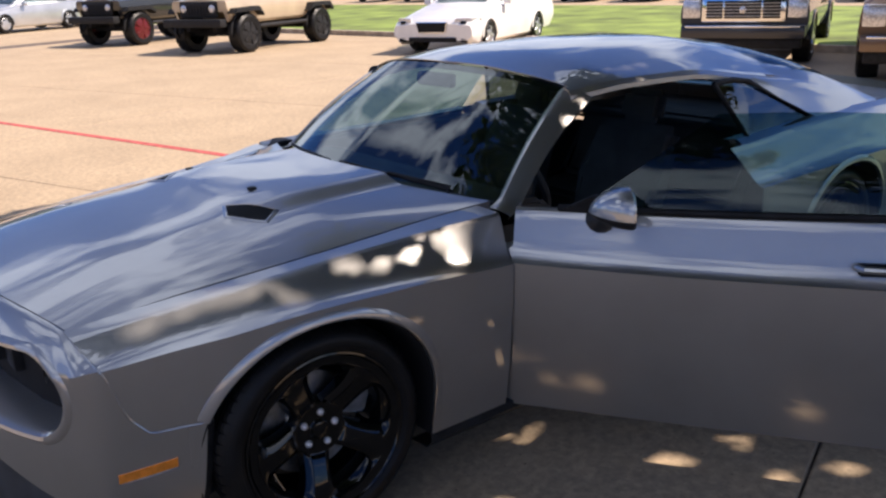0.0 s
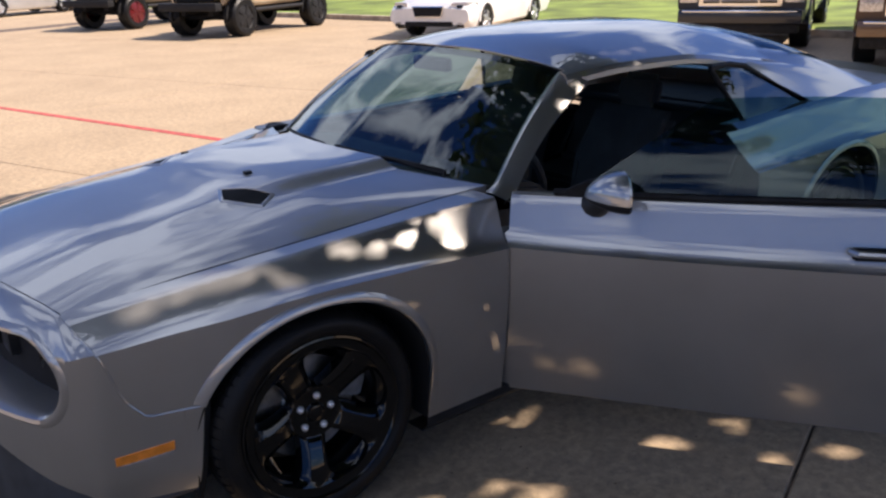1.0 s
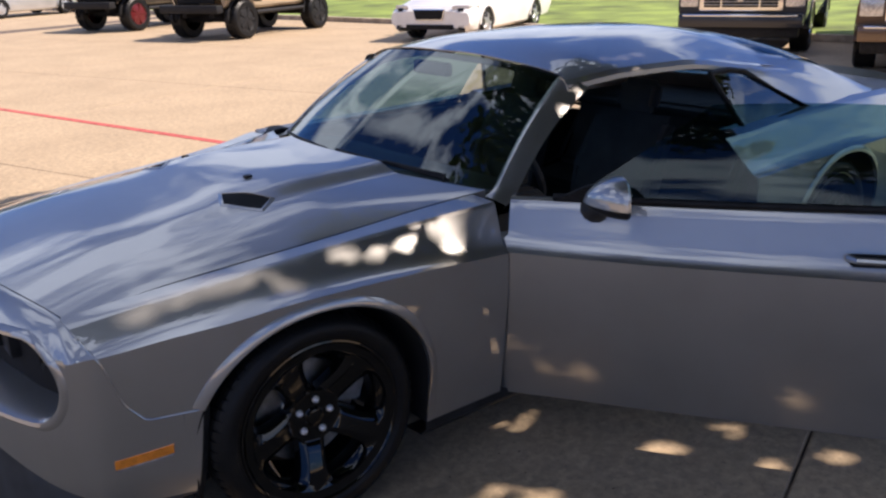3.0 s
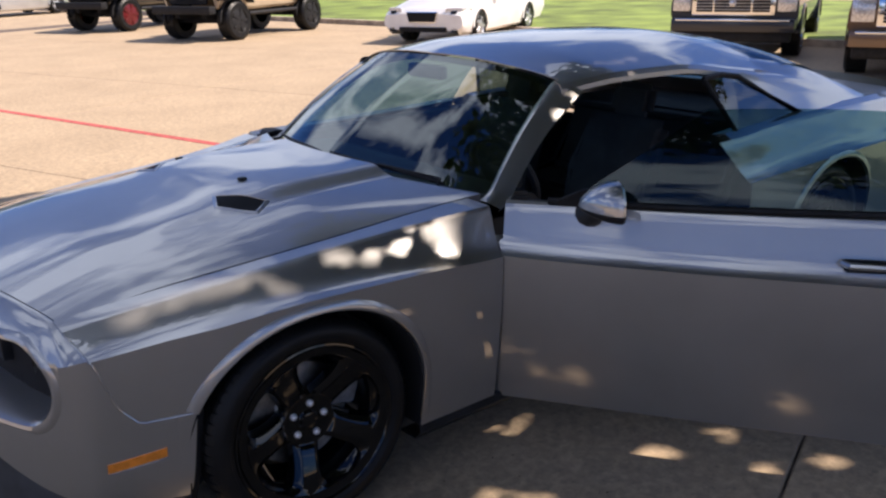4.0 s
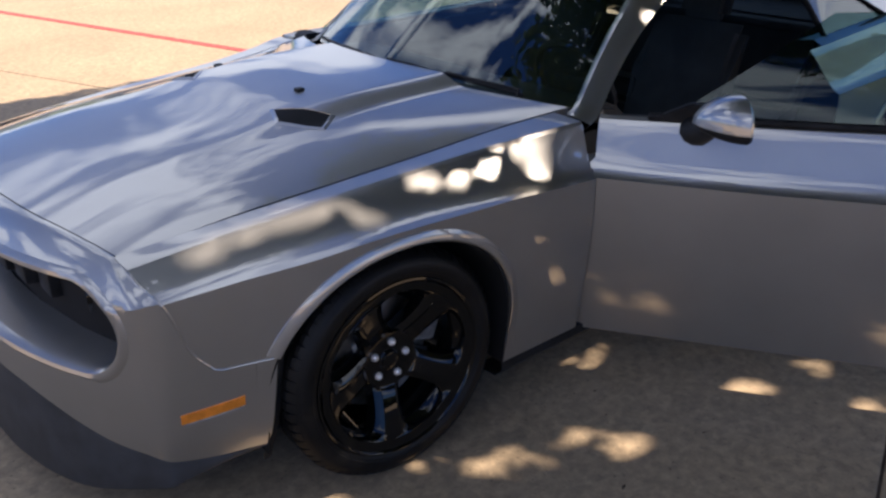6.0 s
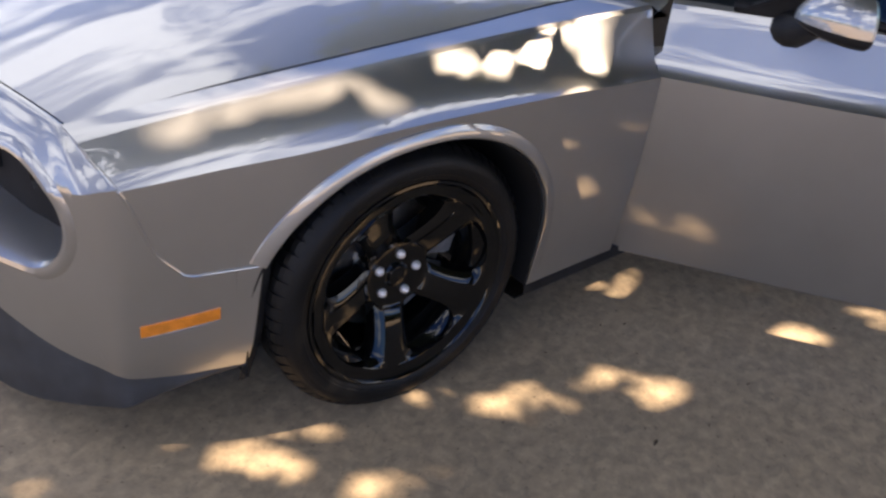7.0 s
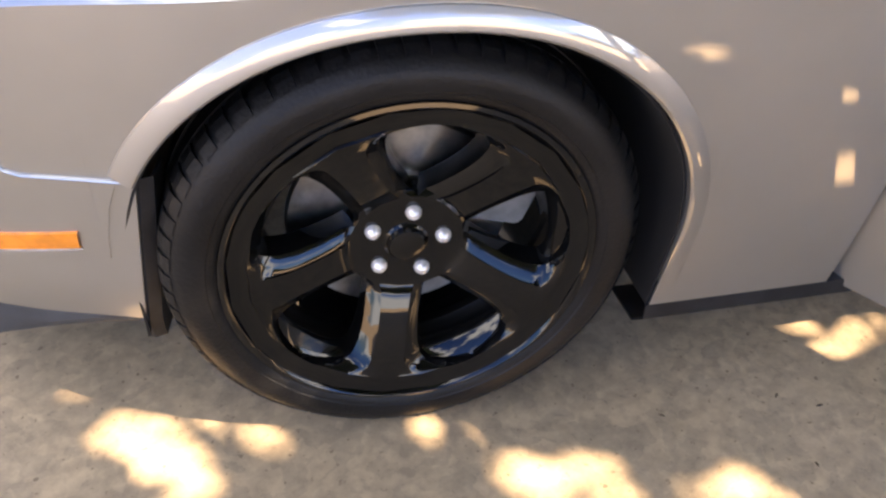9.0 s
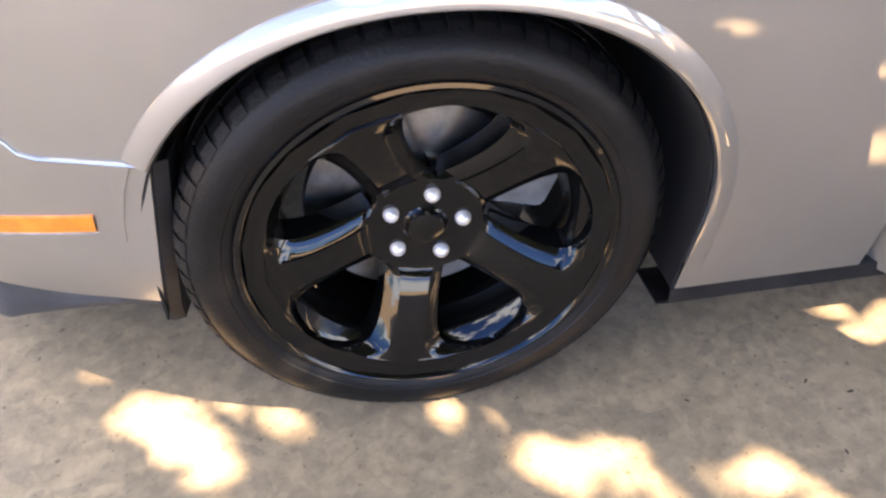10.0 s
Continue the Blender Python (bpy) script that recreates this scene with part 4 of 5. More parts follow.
# ---- wheels ----
def build_wheel(m, side):
    """One 20-inch wheel; outward is -y in its own frame."""
    rim = part("wheel", lathe([(0.292, -0.012), (0.296, -0.004), (0.292, 0.006), (0.292, 0.006)], 72), GLOSS_BLACK, coupe, "gloss black five-spoke wheel", m=m)
    bm = lathe([(0.282, -0.004), (0.287, -0.013), (0.285, -0.020), (0.279, -0.0215), (0.274, -0.018), (0.268, -0.006), (0.256, -0.003), (0.247, 0.002), (0.226, 0.024), (0.222, 0.034), (0.222, 0.19), (0.262, 0.21)], 96)
    part("rim", bm, GLOSS_BLACK, rim, "polished black rim")
    # tyre with a grooved tread
    prof = [(0.272, 0.0), (0.282, -0.012), (0.292, -0.020), (0.300, -0.0215), (0.302, -0.0235), (0.318, -0.026), (0.333, -0.022), (0.347, -0.012), (0.356, 0.000), (0.3605, 0.012),
            (0.3625, 0.030), (0.3625, 0.036), (0.355, 0.037), (0.355, 0.047), (0.364, 0.048), (0.365, 0.083), (0.357, 0.084), (0.357, 0.096), (0.365, 0.097),
            (0.365, 0.132), (0.356, 0.133), (0.356, 0.143), (0.363, 0.144), (0.361, 0.170), (0.352, 0.182), (0.33, 0.195), (0.29, 0.19), (0.272, 0.18)]
    tyre = part("tyre", lathe(prof, 120), RUBBER, rim, "black low-profile tyre")
    verts, faces = [], []
    n = 66
    for i in range(n):
        a0 = 2 * math.pi * (i + 0.08) / n
        a1 = 2 * math.pi * (i + 0.84) / n
        ring = [(0.349, -0.012), (0.360, 0.001), (0.3655, 0.013), (0.3668, 0.034), (0.352, 0.034), (0.345, 0.004)]
        b = len(verts)
        for a in (a0, (a0 + a1) / 2, a1):
            for r, y in ring:
                sk = a + 0.35 * max(0.0, y) * 0.6
                verts.append((r * math.cos(sk), y, r * math.sin(sk)))
        for s in range(2):
            for j in range(5):
                faces.append((b + s * 6 + j, b + s * 6 + j + 1, b + s * 6 + 7 + j, b + s * 6 + 6 + j))
        faces.append((b, b + 5, b + 4, b + 3, b + 2, b + 1))
        faces.append((b + 12, b + 13, b + 14, b + 15, b + 16, b + 17))
    me = bpy.data.meshes.new("tread_block")
    me.from_pydata(verts, [], faces)
    me.materials.append(RUBBER)
    tb = tagged(new("tread", me), "ribbed shoulder blocks", kind="stuff")
    tb.parent = tyre
    # spokes
    spoke_mesh = None
    for i in range(5):
        a = radians(-90 + 72 * i)
        if spoke_mesh is None:
            rows = []
            wide = curve((0.03, 36), (0.090, 36), (0.097, 30), (0.108, 25.5), (0.13, 20.5), (0.16, 16.8), (0.19, 15.2), (0.215, 15.6), (0.230, 18), (0.238, 23), (0.243, 30), (0.246, 36), (0.28, 36))
            for r in [0.03, 0.05, 0.07, 0.08, 0.086, 0.09, 0.094, 0.099, 0.106, 0.115, 0.13, 0.15, 0.17, 0.19, 0.205, 0.217, 0.225, 0.231, 0.236, 0.240, 0.243, 0.246, 0.250, 0.256, 0.264, 0.273]:
                al = radians(min(36.0, wide(r)))
                y = curve((0.03, 0.048), (0.08, 0.045), (0.12, 0.029), (0.17, 0.010), (0.215, -0.003), (0.24, -0.009), (0.262, -0.014), (0.272, -0.017))(r)
                open_ = step(36.0, 30.0, math.degrees(al))
                bev = 0.027 / r
                col = []
                for f, dy, e in ((-1, 0.055, 0.10), (-1, 0.022, 0.03), (-1, 0.014, 0), (-1, 0.0042, -0.5), (-1, -0.0005, -1), (-0.5, -0.0035, 0), (0, -0.0045, 0), (0.5, -0.0035, 0), (1, -0.0005, 1), (1, 0.0042, 0.5), (1, 0.014, 0), (1, 0.022, -0.03), (1, 0.055, -0.10)):
                    an = f * al - (e * bev if abs(e) >= 0.5 else -e * -1 * open_ * 0.0)
                    if abs(e) < 0.5 and e:
                        an = f * al + f * abs(e) * 0.25 * open_
                        an = max(-radians(36), min(radians(36), an))
                    col.append((r * math.cos(an), y + dy * open_, r * math.sin(an)))
                rows.append(col)
            sp = part("spoke", sheet(rows), GLOSS_BLACK, rim, m=Matrix.Rotation(-a, 4, "Y"))
            spoke_mesh = sp.data
        else:
            sp = new("spoke", spoke_mesh)
            sp.parent = rim
            sp.matrix_basis = Matrix.Rotation(-a, 4, "Y")
    part("hub", lathe([(0.0, 0.044), (0.03, 0.044), (0.036, 0.048), (0.040, 0.054), (0.070, 0.056), (0.084, 0.07), (0.084, 0.095)], 48), GLOSS_BLACK, rim)
    part("centre_cap", lathe([(0.0, 0.032), (0.018, 0.033), (0.027, 0.036), (0.031, 0.043), (0.031, 0.05)], 40), GLOSS_BLACK, rim, "black centre cap")
    nut = None
    for i in range(5):
        a = radians(90 + 72 * i)
        if nut is None:
            bm = lathe([(0.0, -0.012), (0.0045, -0.0112), (0.0085, -0.0085), (0.0115, -0.004), (0.0125, 0.001), (0.0125, 0.007), (0.0128, 0.03), (0.016, 0.031), (0.016, 0.04)], 18)
            nut = part("lug_nut", bm, NUT, rim, "bright steel lug nut", m=Matrix.Translation((0.059 * math.cos(a), 0.044, 0.059 * math.sin(a))))
        else:
            o = new("lug_nut", nut.data)
            o.parent = rim
            o.matrix_basis = Matrix.Translation((0.059 * math.cos(a), 0.044, 0.059 * math.sin(a)))
            tagged(o, "bright steel lug nut")
    part("brake_disc", lathe([(0.0, 0.098), (0.085, 0.098), (0.092, 0.096), (0.092, 0.108), (0.178, 0.108), (0.180, 0.112), (0.180, 0.126), (0.0, 0.126)], 64), DISC, rim, "worn steel brake disc")
    part("caliper", prism([(0.09, 0.02), (0.20, 0.01), (0.215, 0.09), (0.19, 0.14), (0.12, 0.10)], "y", 0.085, 0.15, 0.008), CALIPER, rim, "grey brake caliper")
    return rim


SIZE = Matrix.Scale(0.965, 4)
ROLLED = Matrix.Rotation(radians(9.4), 4, "Y")               # how far the wheel has rolled from a spoke straight down
build_wheel(pose(-0.004, -0.921, 0.354, 0, 0, -1.8) @ ROLLED @ SIZE, -1)
build_wheel(pose(REAR, -0.915, 0.354) @ SIZE, -1)
build_wheel(pose(-0.004, 0.921, 0.354, 0, 0, 178.2) @ SIZE, 1)
build_wheel(pose(REAR, 0.915, 0.354, 0, 0, 180) @ SIZE, 1)

# ---- ground ----
bm = bmesh.new()
bmesh.ops.create_grid(bm, x_segments=60, y_segments=60, size=450)
for v in bm.verts:
    v.co.z = -0.022
ground = tagged(part("ground", bm, CONCRETE, smooth=False), "sunlit tan concrete parking lot", "ground", kind="structure")
SLAB_A = radians(20)
L = 4.6
slab_bm = box(-L / 2 + 0.005, L / 2 - 0.005, -L / 2 + 0.005, L / 2 - 0.005, -0.020, 0.0, 0.006, 1)
pavement = tagged(part("pavement", box(-18.5, 18.5, -18.5, 18.5, -0.0215, -0.014), JOINT, smooth=False, m=pose(6.0, 6.0, 0, 0, 0, 20)), "concrete slab paving with dark joints", "pavement", kind="structure")
slab_mesh = None
o = Vector((1.28, -1.79, 0))
e1, e2 = Vector((math.cos(SLAB_A), math.sin(SLAB_A), 0)), Vector((-math.sin(SLAB_A), math.cos(SLAB_A), 0))
inv = pavement.matrix_basis.inverted()
for i in range(-3, 5):
    for j in range(-3, 5):
        c = o + e1 * L * (i - 0.10) + e2 * L * (j + 0.5)
        if slab_mesh is None:
            ob = part("slab", slab_bm, CONCRETE, pavement, smooth=False)
            slab_mesh = ob.data
        else:
            ob = new("slab", slab_mesh)
            ob.parent = pavement
        ob.matrix_basis = inv @ Matrix.Translation(c) @ Matrix.Rotation(SLAB_A, 4, "Z")


def strip(name, a, b, width, z0, z1, mat, label, category):
    a, b = Vector(a), Vector(b)
    d = (b - a).normalized()
    n = Vector((-d.y, d.x)) * width / 2
    bm = prism([tuple(a + n), tuple(b + n), tuple(b - n), tuple(a - n)], "z", z0, z1)
    return tagged(part(name, bm, mat, smooth=False), label, category, kind="structure")


strip("red_line", (-0.2, 14.8), (3.4, 1.5), 0.10, -0.001, 0.0035, RED_PAINT, "faded red painted line on concrete", "road marking")
# kerb and lawn beyond
K0, K1 = Vector((8.4, 43.0)), Vector((16.1, -3.0))
kd = (K1 - K0).normalized()
strip("kerb", K0 - kd * 30, K1 + kd * 20, 0.16, -0.02, 0.13, KERB_STONE, "low concrete kerb along the lawn", "kerb")
kn = Vector((-kd.y, kd.x))
if kn.x < 0:
    kn = -kn
c = (K0 + K1) / 2 + kn * 8.1
lawn = strip("lawn", K0 - kd * 30 + kn * 7.1, K1 + kd * 20 + kn * 7.1, 14.0, -0.02, 0.10, GRASS, "mown green lawn strip", "grass")


# far woods round the lot: lumpy crowns in rows, a few hundred metres of them
wood_rnd = random.Random(21)
verts, faces = [], []
ball = bmesh.new()
bmesh.ops.create_icosphere(ball, subdivisions=2, radius=1)
ball_v = [v.co.copy() for v in ball.verts]
ball_f = [[v.index for v in f.verts] for f in ball.faces]
ball.free()
for k in range(330):
    a = radians(wood_rnd.uniform(-60, 195))
    d = wood_rnd.uniform(125, 165)
    w_, h_ = wood_rnd.uniform(3.5, 7.0), wood_rnd.uniform(5.0, 9.5)
    b = len(verts)
    off = Vector((wood_rnd.uniform(0, 90), 0, 0))
    for v in ball_v:
        f = 1 + 0.38 * noise.noise(v * 1.9 + off) + 0.22 * noise.noise(v * 4.7 + off)
        verts.append((d * math.cos(a) + v.x * f * w_, d * math.sin(a) + v.y * f * w_, max(-0.2, h_ * 0.5 + v.z * f * h_ * 0.62)))
    faces += [[b + i for i in f] for f in ball_f]
me = bpy.data.meshes.new("far_woods")
me.from_pydata(verts, [], faces)
WOODS = material("far_foliage", (0.075, 0.10, 0.035), 0.8, vary=0.35, scale=0.35, islands=0.3)
me.materials.append(WOODS)
tagged(new("far_woods", me), "dark green wood beyond the parking lot", "trees", kind="stuff")


# ---- other vehicles ----
def car_wheel(parent, x, y, r, w, rim_mat, side):
    wheel = part("wheel", lathe([(0.0, -0.02), (r * 0.3, -0.02), (r * 0.56, 0.005), (r * 0.60, -0.015), (r * 0.63, -0.01)], 32), rim_mat, parent, m=pose(x, y, r, 0, 0, 0 if side < 0 else 180))
    part("tyre", lathe([(r * 0.60, 0.0), (r * 0.64, -0.02), (r * 0.85, -0.025), (r * 0.95, 0.0), (r * 0.985, 0.02), (r * 0.985, w - 0.02), (r * 0.93, w), (r * 0.6, w)], 36), RUBBER, wheel)
    n, verts, faces = 22, [], []
    for i in range(n):
        b = len(verts)
        for a in (2 * math.pi * (i + 0.1) / n, 2 * math.pi * (i + 0.72) / n):
            for q, y_ in ((0.93, -0.015), (1.0, 0.01), (1.0, w * 0.45), (0.95, w * 0.45)):
                verts.append((r * q * math.cos(a), y_, r * q * math.sin(a)))
        faces += [(b, b + 1, b + 5, b + 4), (b + 1, b + 2, b + 6, b + 5), (b, b + 3, b + 2, b + 1), (b + 4, b + 5, b + 6, b + 7)]
    if r > 0.38:
        me = bpy.data.meshes.new("tread")
        me.from_pydata(verts, [], faces)
        me.materials.append(RUBBER)
        tagged(new("tread", me), kind="stuff").parent = wheel
    for i in range(5):
        a = 2 * math.pi * i / 5
        part("spoke", prism([(r * 0.12, -r * 0.06), (r * 0.58, -r * 0.09), (r * 0.58, r * 0.09), (r * 0.12, r * 0.06)], "y", -0.028, 0.0, 0.004), rim_mat, wheel, m=Matrix.Rotation(a, 4, "Y"))
    return wheel


def vehicle(name, label, mat, at, heading, stations, width, axles, radius, glass=None, rim=None, tyre_w=0.24, clear=None, front="car", track=None):
    """A vehicle with its nose towards local -x. stations: x, z under, z belt, z top, half width factor at the top."""
    v = thing(name, label, "car" if front == "car" else "truck", m=pose(at[0], at[1], 0, 0, 0, heading))
    rows = []
    h = width / 2
    for x, zu, zb, ztop, k in stations:
        col = []
        for s in (-1, 1):
            pts = [(0.86, zu), (0.95, zu + 0.06), (1.0, zu + (zb - zu) * 0.35), (1.0, zu + (zb - zu) * 0.7), (0.965, zb), (0.90, zb + 0.02), (k, ztop - 0.02), (k * 0.85, ztop), (0.0, ztop + 0.02)]
            pts = [(x, s * h * a, b) for a, b in pts]
            col += pts if s < 0 else pts[::-1][1:]
        rows.append(col)
    bm = sheet(rows)
    for r in (rows[0], rows[-1]):
        bm.faces.new([bm.verts.new(p) for p in r])
    bmesh.ops.remove_doubles(bm, verts=bm.verts[:], dist=0.0005)
    bmesh.ops.recalc_face_normals(bm, faces=bm.faces[:])
    part("body", bm, mat, v)
    tr = (track or width - 0.02) / 2
    for ax in axles:
        for s in (-1, 1):
            car_wheel(v, ax, s * tr, radius, tyre_w, rim or SILVER, s)
            part("wheel_arch", lathe([(radius * 1.16, 0.0), (radius * 1.16, -0.02), (radius * 1.04, -0.025), (radius * 1.04, 0.10)], 28, span=(0, math.pi)), BLACK if front == "jeep" else mat, v,
                 m=pose(ax, s * (h + 0.004), radius, 0, 0, 0 if s < 0 else 180))
            part("arch_shadow", lathe([(0.0, 0.0), (radius * 1.10, 0.0)], 28, span=(-0.15, math.pi + 0.15)), VOID, v, m=pose(ax, s * (h + 0.002), radius, 0, 0, 0 if s < 0 else 180))
    return v


def offroader(name, label, mat, at, heading, rim):
    v = vehicle(name, label, mat, at, heading, [(0.0, 0.95, 1.18, 1.22, 0.55), (0.10, 0.72, 1.18, 1.25, 0.62), (1.15, 0.68, 1.22, 1.30, 0.74), (1.20, 0.66, 1.22, 1.34, 0.90), (1.55, 0.66, 1.24, 1.88, 0.82),
                (3.85, 0.66, 1.24, 1.90, 0.82), (4.05, 0.70, 1.22, 1.86, 0.80), (4.10, 0.74, 1.20, 1.30, 0.80)], 1.62, (0.55, 3.50), 0.445, rim=rim, tyre_w=0.31, front="jeep", track=1.92)
    part("front_bumper", box(-0.32, -0.10, -0.85, 0.85, 0.62, 0.80, 0.03), BLACK, v, "heavy black steel bumper")
    part("grille_panel", box(-0.05, 0.02, -0.55, 0.55, 0.82, 1.18, 0.03), BLACK, v, "black slotted grille panel")
    for k in range(7):
        part("grille_slot", box(-0.06, -0.045, -0.27 + 0.09 * k - 0.025, -0.27 + 0.09 * k + 0.025, 0.88, 1.10, 0.01), VOID, v)
    for s in (-1, 1):
        bm = lathe([(0.0, -0.04), (0.07, -0.03), (0.09, -0.01), (0.09, 0.03)], 24)
        bmesh.ops.rotate(bm, verts=bm.verts[:], cent=(0, 0, 0), matrix=Matrix.Rotation(radians(-90), 3, "Z"))
        part("headlight", bm, LAMP_WHITE, v, m=pose(-0.05, s * 0.42, 1.02))
        part("fender_flare", prism([(0.02, 0.90), (0.10, 1.02), (0.95, 1.04), (1.10, 0.86), (1.12, 0.80), (0.90, 0.96), (0.15, 0.95)], "y", s * 0.72, s * 1.02, 0.02), BLACK, v)
        part("rear_flare", prism([(2.97, 0.80), (3.12, 1.02), (3.92, 1.02), (4.07, 0.80), (3.97, 0.80), (3.84, 0.94), (3.20, 0.94)], "y", s * 0.76, s * 1.02, 0.02), BLACK, v)
        part("side_step", tube([(1.0, s * 0.9, 0.58), (2.9, s * 0.9, 0.58)], 0.045, 8), BLACK, v)
        part("chassis_rail", box(0.0, 3.9, s * 0.40 - 0.06, s * 0.40 + 0.06, 0.50, 0.68), VOID, v)
    for ax in (0.55, 3.50):
        part("axle_tube", tube([(ax, -0.8, 0.44), (ax, 0.8, 0.44)], 0.07, 8), VOID, v)
    return v


def pickup(name, label, mat, at, heading):
    v = vehicle(name, label, mat, at, heading, [(0.0, 0.55, 1.05, 1.10, 0.80), (0.12, 0.42, 1.12, 1.20, 0.86), (1.45, 0.42, 1.18, 1.30, 0.88), (1.55, 0.42, 1.20, 1.34, 0.86), (2.1, 0.42, 1.22, 1.92, 0.74),
                (4.0, 0.42, 1.22, 1.94, 0.74), (4.15, 0.42, 1.22, 1.85, 0.74), (4.25, 0.45, 1.22, 1.24, 0.9), (6.1, 0.50, 1.22, 1.24, 0.9)], 2.02, (1.0, 4.75), 0.40, rim=CHROME, tyre_w=0.28, front="truck")
    part("front_bumper", box(-0.16, 0.10, -0.98, 0.98, 0.46, 0.68, 0.04), mat, v, "painted front bumper")
    part("bumper_strip", box(-0.175, -0.10, -0.90, 0.90, 0.64, 0.675, 0.01), CHROME, v)
    part("lower_valance", box(-0.08, 0.16, -0.92, 0.92, 0.30, 0.46, 0.03), BLACK, v)
    grille = part("grille", box(-0.07, 0.06, -0.66, 0.66, 0.72, 1.12, 0.03), CHROME, v, "large chrome grille")
    part("grille_mesh", box(-0.085, 0.0, -0.58, 0.58, 0.78, 1.06, 0.01), VOID, grille)
    for z in (0.82, 0.87, 0.92, 0.97, 1.02):
        part("grille_slat", box(-0.105, -0.07, -0.58, 0.58, z - 0.008, z + 0.008, 0.003), DISC, grille)
    for y in (-0.30, 0.30):
        part("grille_post", box(-0.105, -0.07, y - 0.015, y + 0.015, 0.78, 1.06, 0.005), CHROME, grille)
    bm = lathe([(0.0, -0.02), (0.03, -0.018), (0.055, -0.005), (0.055, 0.02)], 20)
    bmesh.ops.rotate(bm, verts=bm.verts[:], cent=(0, 0, 0), matrix=Matrix.Rotation(radians(-90), 3, "Z"))
    part("badge", bm, LAMP_WHITE, grille, "plain round badge", m=pose(-0.10, 0, 0.92))
    for s in (-1, 1):
        part("headlight", box(-0.04, 0.22, s * 0.83 - 0.15, s * 0.83 + 0.15, 0.78, 1.08, 0.04), LAMP_WHITE, v, "clear headlight")
        part("windshield_side", prism([(1.75, 1.26), (2.35, 1.80), (3.9, 1.82), (4.0, 1.28)], "y", s * 0.86 - 0.02 * s, s * 0.90), TINTED, v)
    return v


def sedan(name, label, mat, at, heading, rim=None):
    v = vehicle(name, label, mat, at, heading, [(0.0, 0.30, 0.58, 0.62, 0.72), (0.10, 0.20, 0.66, 0.72, 0.80), (0.45, 0.18, 0.74, 0.80, 0.86), (1.25, 0.18, 0.86, 0.95, 0.86), (1.45, 0.18, 0.90, 0.99, 0.84), (2.1, 0.18, 0.94, 1.40, 0.62),
                (3.3, 0.18, 0.96, 1.42, 0.62), (4.05, 0.20, 0.98, 1.10, 0.75), (4.7, 0.24, 0.96, 1.05, 0.82), (4.86, 0.36, 0.86, 0.92, 0.8)], 1.82, (0.90, 3.75), 0.335, rim=rim)
    part("grille", prism([(-0.36, 0.66), (-0.30, 0.46), (0.30, 0.46), (0.36, 0.66)], "x", -0.03, 0.10, 0.01), VOID, v, "dark mesh grille")
    part("grille_frame", tube([(-0.035, -0.36, 0.66), (-0.035, -0.30, 0.46), (-0.035, 0.30, 0.46), (-0.035, 0.36, 0.66), (-0.035, -0.36, 0.66)], 0.014, 6), CHROME, v)
    part("lower_intake", box(-0.03, 0.05, -0.55, 0.55, 0.26, 0.36, 0.02), VOID, v)
    for s in (-1, 1):
        part("headlight", prism([(0.02, s * 0.50), (0.10, s * 0.86), (0.55, s * 0.90), (0.40, s * 0.70)], "z", 0.56, 0.74, 0.02), LAMP_WHITE, v, "swept-back headlight")
        part("lamp_bulb", box(0.02, 0.10, s * 0.70 - 0.07, s * 0.70 + 0.07, 0.59, 0.69, 0.03), GLOSS_BLACK, v)
        part("fog_lamp", box(0.0, 0.06, s * 0.72 - 0.08, s * 0.72 + 0.08, 0.26, 0.36, 0.02), VOID, v)
        part("side_window", prism([(1.70, 0.97), (2.30, 1.36), (3.25, 1.38), (3.85, 1.02)], "y", s * 0.74, s * 0.79), TINTED, v)
        part("mirror", box(1.70, 1.85, s * 0.98 - 0.09, s * 0.98 + 0.09, 0.94, 1.06, 0.03), mat, v)
    part("windshield", prism([(1.48, 1.02), (2.24, 1.41), (2.24, 1.44), (1.44, 1.03)], "y", -0.60, 0.60), TINTED, v)
    return v


H = 25.0
offroader("offroad_wagon", "tan lifted off-road wagon on big black tyres", TAN, (7.26, 16.67), H, BLACK)
offroader("offroad_wagon", "dark lifted off-road wagon with red wheels", DARKPAINT, (6.56, 21.70), H, RED_METAL)
sedan("sedan", "white sedan parked with its nose out", WHITE, (10.16, 11.69), H)
sedan("sedan", "silver sedan parked at the far end of the row", SILVER, (5.3, 32.6), H)
pickup("pickup_truck", "dark blue pickup truck with a chrome grille", NAVY, (11.81, 5.46), H)
pickup("pickup_truck", "bronze-brown pickup truck parked in the row", BROWN, (11.13, 2.04), H)
far = sedan("parked_car", "dark car parked beyond the lawn", DARKPAINT, (29.0, 34.0), H)
tagged(far, group="cars beyond the lawn")
for k, d in enumerate((-21, -17.6, -14.4, -10.8, -7.4, -3.6, 3.3, 7.0)):
    p = Vector((29.0, 34.0)) + kd * (-d)
    copy_thing(far, pose(p.x, p.y, 0, 0, 0, H))

